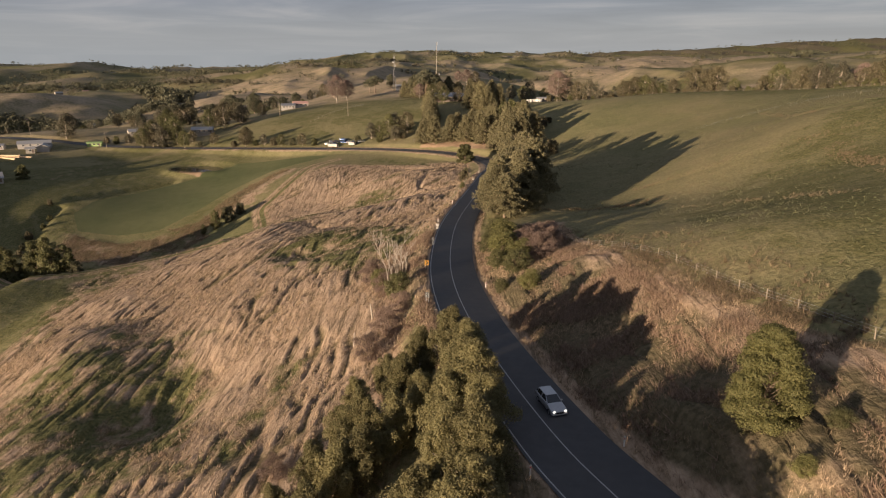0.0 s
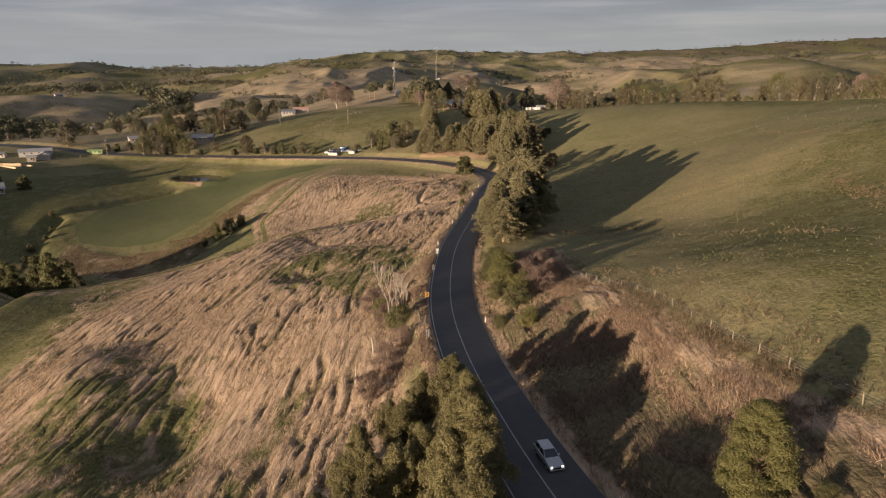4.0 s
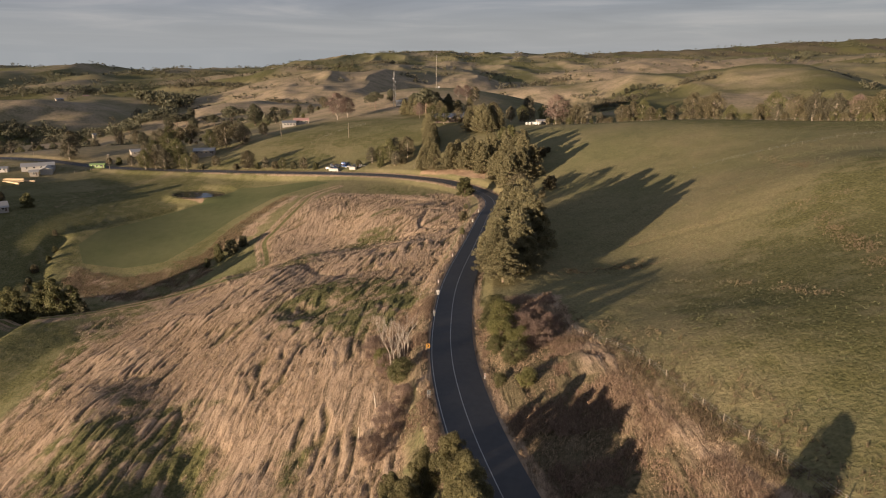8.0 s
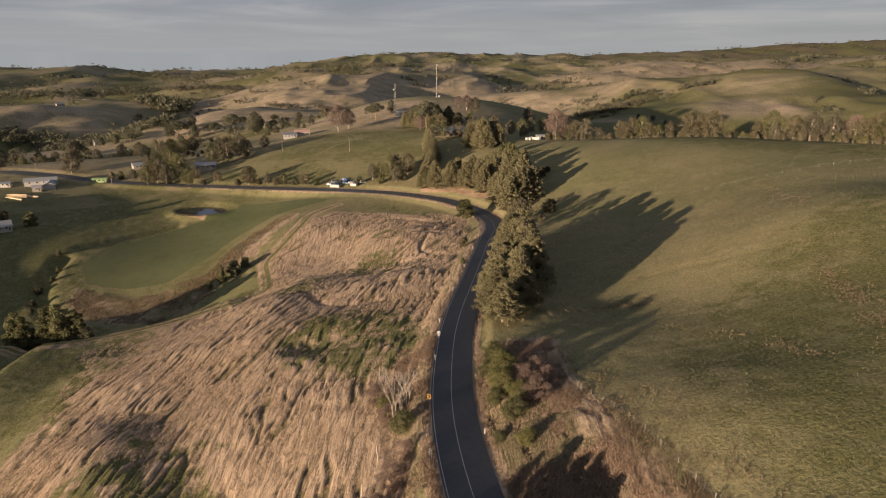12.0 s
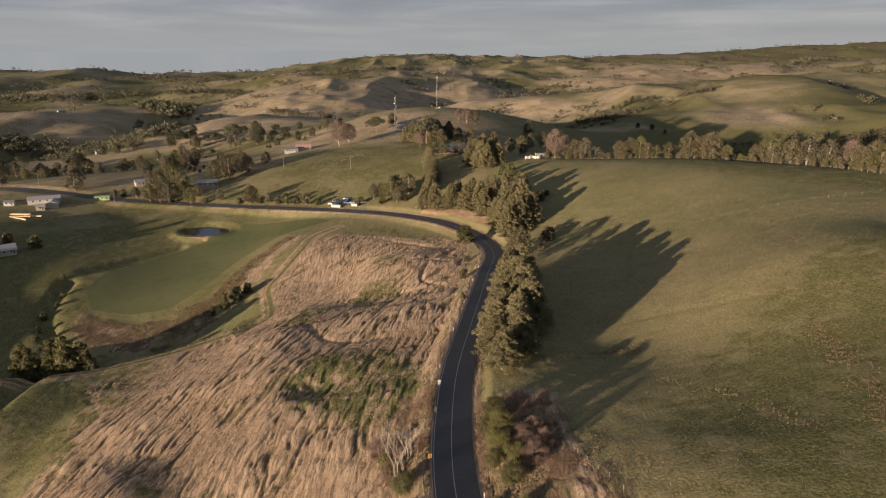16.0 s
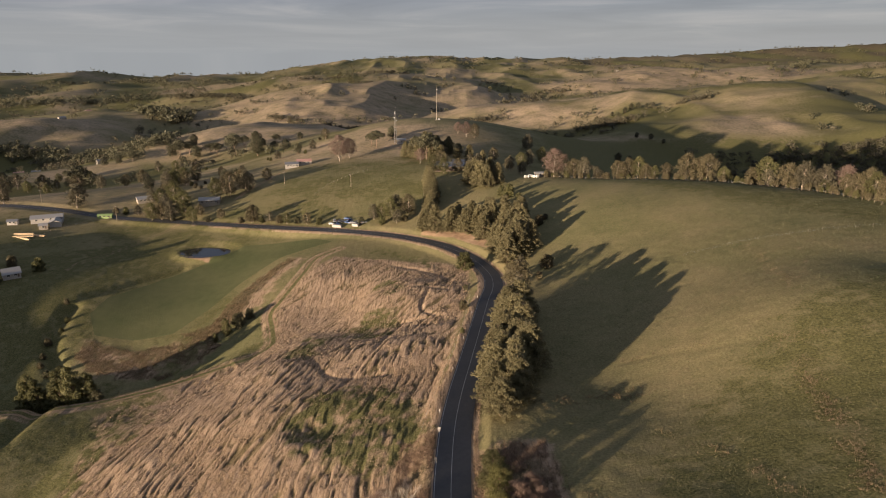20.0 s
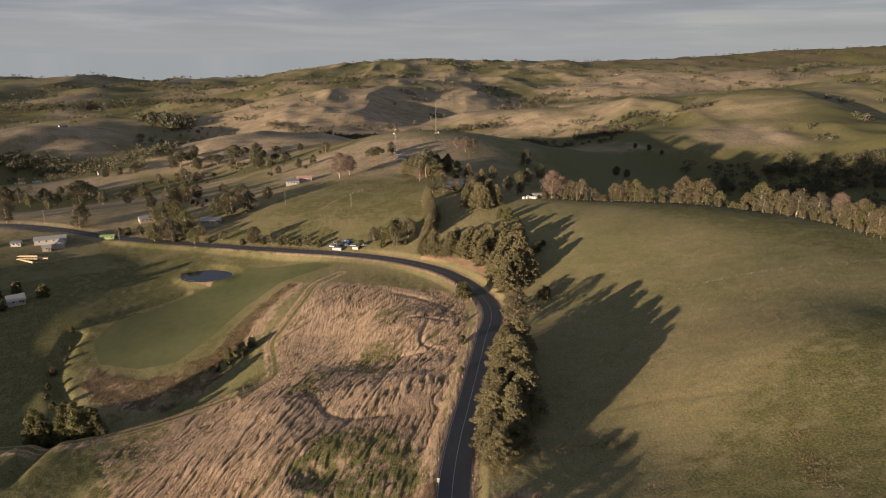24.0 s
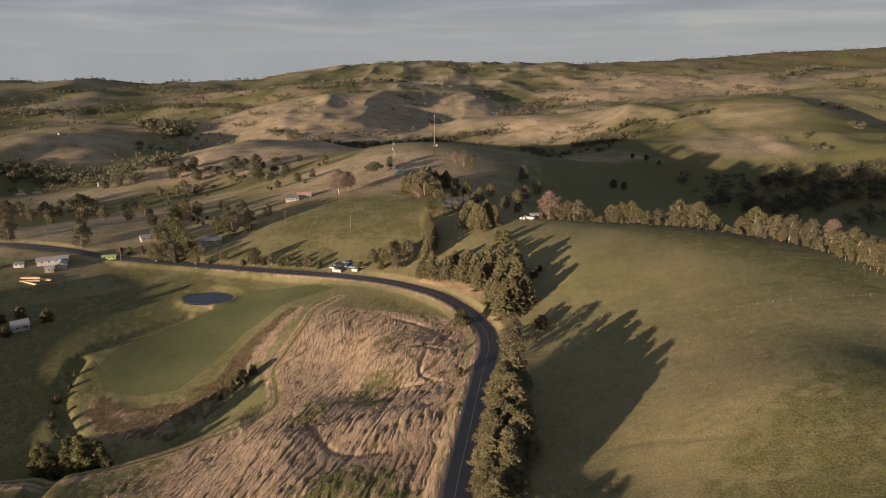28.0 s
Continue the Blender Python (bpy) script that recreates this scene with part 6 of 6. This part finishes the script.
# ---- the bleached dead tree above the road ----
def dead_tree(x, y, h):
    rng = random.Random(3)
    root = new("dead_tree")
    pieces = []

    def limb(p, d, length, r, depth):
        q = p + d * length * 0.5 + Vector((rng.uniform(-1, 1), rng.uniform(-1, 1), 0.4)) * length * 0.06
        e = q + (d + Vector((0, 0, 0.15))).normalized() * length * 0.5
        pieces.append(tube([p, q, e], [r, r * 0.8, r * 0.55], 6))
        if depth:
            for _ in range(rng.choice([2, 3])):
                nd = (d + Vector((rng.uniform(-1, 1), rng.uniform(-1, 1), rng.uniform(-0.1, 0.8))) * 0.62).normalized()
                limb(q.lerp(e, rng.uniform(0.3, 1.0)), nd, length * rng.uniform(0.55, 0.75), r * 0.58, depth - 1)

    for lean in ((0.03, 0.04), (0.2, -0.1), (-0.17, 0.1)):
        limb(Vector((lean[0], lean[1], -0.3)), Vector((lean[0], lean[1], 1)).normalized(), h * (0.42 if lean[0] < 0.1 else 0.32), 0.10, 4)
    v, f = joined(pieces)
    part("trunk", mesh_from("dead_trunk", v, f, GREY_WOOD, True), root)
    root.matrix_basis = pose(x, y, zat(x, y))
    tagged(root, "bleached dead tree with bare forked limbs", "dead tree")


dead_tree(-8.6, 105, 13.5)
dead_tree(-7.0, 111, 8.0)
for k, (x, y, h) in enumerate([(-11, 96, 3.0), (-9, 90, 2.4), (-13, 88, 2.6), (-9.5, 84, 2.2)]):
    root = new("stump")
    lean = random.uniform(-0.5, 0.5)
    v, f = tube([(0, 0, -0.3), (lean * 0.4, 0, h * 0.5), (lean, 0.1, h)], [0.16, 0.13, 0.07], 7)
    part("trunk", mesh_from("stump", v, list(f) + [tuple(range(14, 21))], GREY_WOOD, True), root)
    root.matrix_basis = pose(x, y, zat(x, y), 0, 0, k * 70)
    tagged(root, "bleached bare stem standing in dry grass", "stump", "bleached stems")


# ---- grass and scrub: too fine to count ----
def tufts(name, x, y, size, blades, leaf, label, seed, wide=0.16, lean=0.5, wind=(0.25, 0.1)):
    rng = np.random.default_rng(seed)
    z = height(x, y)
    n = len(x) * blades
    base = np.repeat(np.column_stack([x, y, z - 0.03]), blades, 0)
    s = np.repeat(size, blades)[:, None] * rng.uniform(0.6, 1.25, (n, 1))
    base[:, :2] += rng.normal(0, 1, (n, 2)) * s * 0.22
    a = rng.uniform(0, 2 * math.pi, n)
    side = np.column_stack([np.cos(a), np.sin(a), np.zeros(n)]) * s * wide
    tip = np.column_stack([rng.normal(wind[0], lean, n), rng.normal(wind[1], lean, n), rng.uniform(0.7, 1.0, n)]) * s
    v = np.stack([base - side, base + side, base + tip], 1).reshape(-1, 3)
    return tagged(new(name, fast_mesh(name, v, np.arange(n * 3).reshape(-1, 3), leaf)), label, "grass", kind="stuff")


rg = np.random.default_rng(77)


def spots(count, box, key, low, also=None):
    x, y = rg.uniform(box[0], box[1], count), rg.uniform(box[2], box[3], count)
    m = cover(x, y)
    d, _ = from_line(ROAD_LINE, x, y)
    ok = (m[key] > low) & (np.where(d > 0, d > HALF_LEFT + 0.6, -d > HALF_RIGHT + 0.5))
    if also is not None:
        ok &= also(x, y, m, d)
    return x[ok], y[ok]


def ridged(x, y, m, d):
    return (combed(x, y) + 0.25 * rg.uniform(-1, 1, len(x)) > 0.55) & (m["lush"] < 0.62) & (m["sown"] < 0.3)


x, y = spots(150000, (-125, 14, 26, 330), "dry", 0.5, ridged)
near = y < 190
tufts("dry_grass", x[near][:52000], y[near][:52000], rg.uniform(0.35, 0.8, near.sum())[:52000], 5, STRAW, "dry straw-coloured tussock grass on the hillside", 1, 0.06, 0.45, (0.3, 0.0))
x, y = x[~near][:16000], y[~near][:16000]
tufts("dry_grass", x, y, rg.uniform(0.4, 0.9, len(x)), 3, STRAW, "dry straw-coloured tussock grass on the hillside", 2, 0.10, 0.45)
x, y = spots(60000, (4, 48, 20, 140), "dry", 0.5, lambda x, y, m, d: (d < 0) & (d > np.where(y < 52, -36, -24)))
tufts("bank_grass", x[:34000], y[:34000], rg.uniform(0.25, 0.55, len(x))[:34000], 6, STRAW, "long dry grass on the road bank", 3, 0.04, 0.4)
x, y = spots(90000, (6, 44, 20, 130), "dry", 0.4, lambda x, y, m, d: (-d > 5.5) & (-d < 21) & (fbm(x / 5, y / 5, 61) > 0.47))
tufts("bank_scrub", x[:16000], y[:16000], rg.uniform(0.3, 0.75, len(x))[:16000], 7, HEATH, "low russet-brown heath and bramble on the bank", 4, 0.07, 0.7)
x, y = spots(60000, (-22, 2, 26, 140), "dry", 0.3, lambda x, y, m, d: (d > 4.6) & (d < 13) & (fbm(x / 5, y / 5, 62) > 0.45))
tufts("verge_scrub", x[:10000], y[:10000], rg.uniform(0.25, 0.6, len(x))[:10000], 6, HEATH, "low russet scrub on the verge", 5, 0.08, 0.7)
x, y = rg.uniform(-130, 190, 130000), rg.uniform(30, 330, 130000)
m = cover(x, y)
d, _ = from_line(ROAD_LINE, x, y)
ok = (m["dry"] < 0.4) & (m["sown"] < 0.2) & (np.abs(d) > 6) & (fbm(x / 14, y / 14, 63) > 0.45) & (np.abs(x) < y + 20)
x, y = x[ok][:30000], y[ok][:30000]
tufts("pasture_grass", x, y, rg.uniform(0.18, 0.4, len(x)), 3, GRASS_BLADE, "short rough pasture grass", 6, 0.12, 0.8)
x, y = rg.uniform(-175, 10, 70000), rg.uniform(30, 330, 70000)
m = cover(x, y)
ok = (m["lush"] > 0.36) & (m["sown"] < 0.2)
x, y = x[ok][:17000], y[ok][:17000]
tufts("green_grass", x, y, rg.uniform(0.25, 0.6, len(x)), 4, GREEN_BLADE, "rank green grass in the hollows", 7, 0.12, 0.7)
x, y = rg.uniform(-220, -78, 50000), rg.uniform(240, 360, 50000)
m = cover(x, y)
ok = (m["scrub"] > 0.4) & (m["sown"] < 0.3)
x, y = x[ok][:9000], y[ok][:9000]
tufts("rushes", x, y, rg.uniform(0.5, 1.2, len(x)), 4, RUSH, "brown rushes and bracken by the creek", 8, 0.10, 0.6)

x, y = rg.uniform(30, 200, 60000), rg.uniform(55, 300, 60000)
m = cover(x, y)
ok = (m["dry"] < 0.3) & (fbm(x / 22, y / 22, 64) > 0.46) & (x < 0.75 * y + 50)
x, y = x[ok][:10000], y[ok][:10000]
tufts("pasture_clumps", x, y, rg.uniform(0.18, 0.36, len(x)), 5, GREEN_BLADE, "rank clumps of coarse grass in the pasture", 9, 0.13, 0.6)

px, py = [], []
for pts, half, k in TUSSOCK_LINES:
    line = course(pts, 1.0)
    n = int(len(line) * 14 * k * half)
    at = line[rg.integers(0, len(line), n), :2] + rg.normal(0, half, (n, 2))
    px, py = px + list(at[:, 0]), py + list(at[:, 1])
x, y = np.array(px), np.array(py)
d, _ = from_line(ROAD_LINE, x, y)
ok = (np.abs(d) > 8) & (fbm(x / 4, y / 4, 65) > 0.42)
x, y = x[ok], y[ok]
tufts("rank_grass", x, y, rg.uniform(0.22, 0.55, len(x)), 6, RUSH, "rank dry grass along old furrows in the pasture", 10, 0.10, 0.6)
x, y = rg.uniform(-176, -84, 60000), rg.uniform(238, 300, 60000)
ok = np.maximum(soft_in(ROUGH[0], x, y, 6), soft_in(SCRUB_PATCHES[0], x, y, 4)) * (0.4 + fbm(x / 5, y / 5, 66)) > 0.75
x, y = x[ok][:12000], y[ok][:12000]
tufts("rough_tussock", x, y, rg.uniform(0.3, 0.75, len(x)), 5, BRACKEN, "brown tussock and bracken on the rough creek bank", 11, 0.11, 0.55)

line = course([(20, 112), (24, 97), (26, 90), (28, 81), (29.5, 72), (31, 64), (33, 56), (35, 48), (37.5, 38), (40, 28)], 0.5)
n = 6000
at = line[rg.integers(0, len(line), n), :2] + rg.normal(0, 1.5, (n, 2)) - [0.6, 0]
x, y = at[:, 0], at[:, 1]
ok = fbm(x / 3, y / 3, 67) > 0.43
x, y = x[ok], y[ok]
tufts("bramble", x, y, rg.uniform(0.25, 0.6, len(x)), 8, BRAMBLE, "dark brown bramble along the fence above the bank", 12, 0.08, 0.75)

# the models themselves are not part of the place
for root in MODELS.values():
    for ob in (*root.children_recursive, root):
        bpy.data.objects.remove(ob)
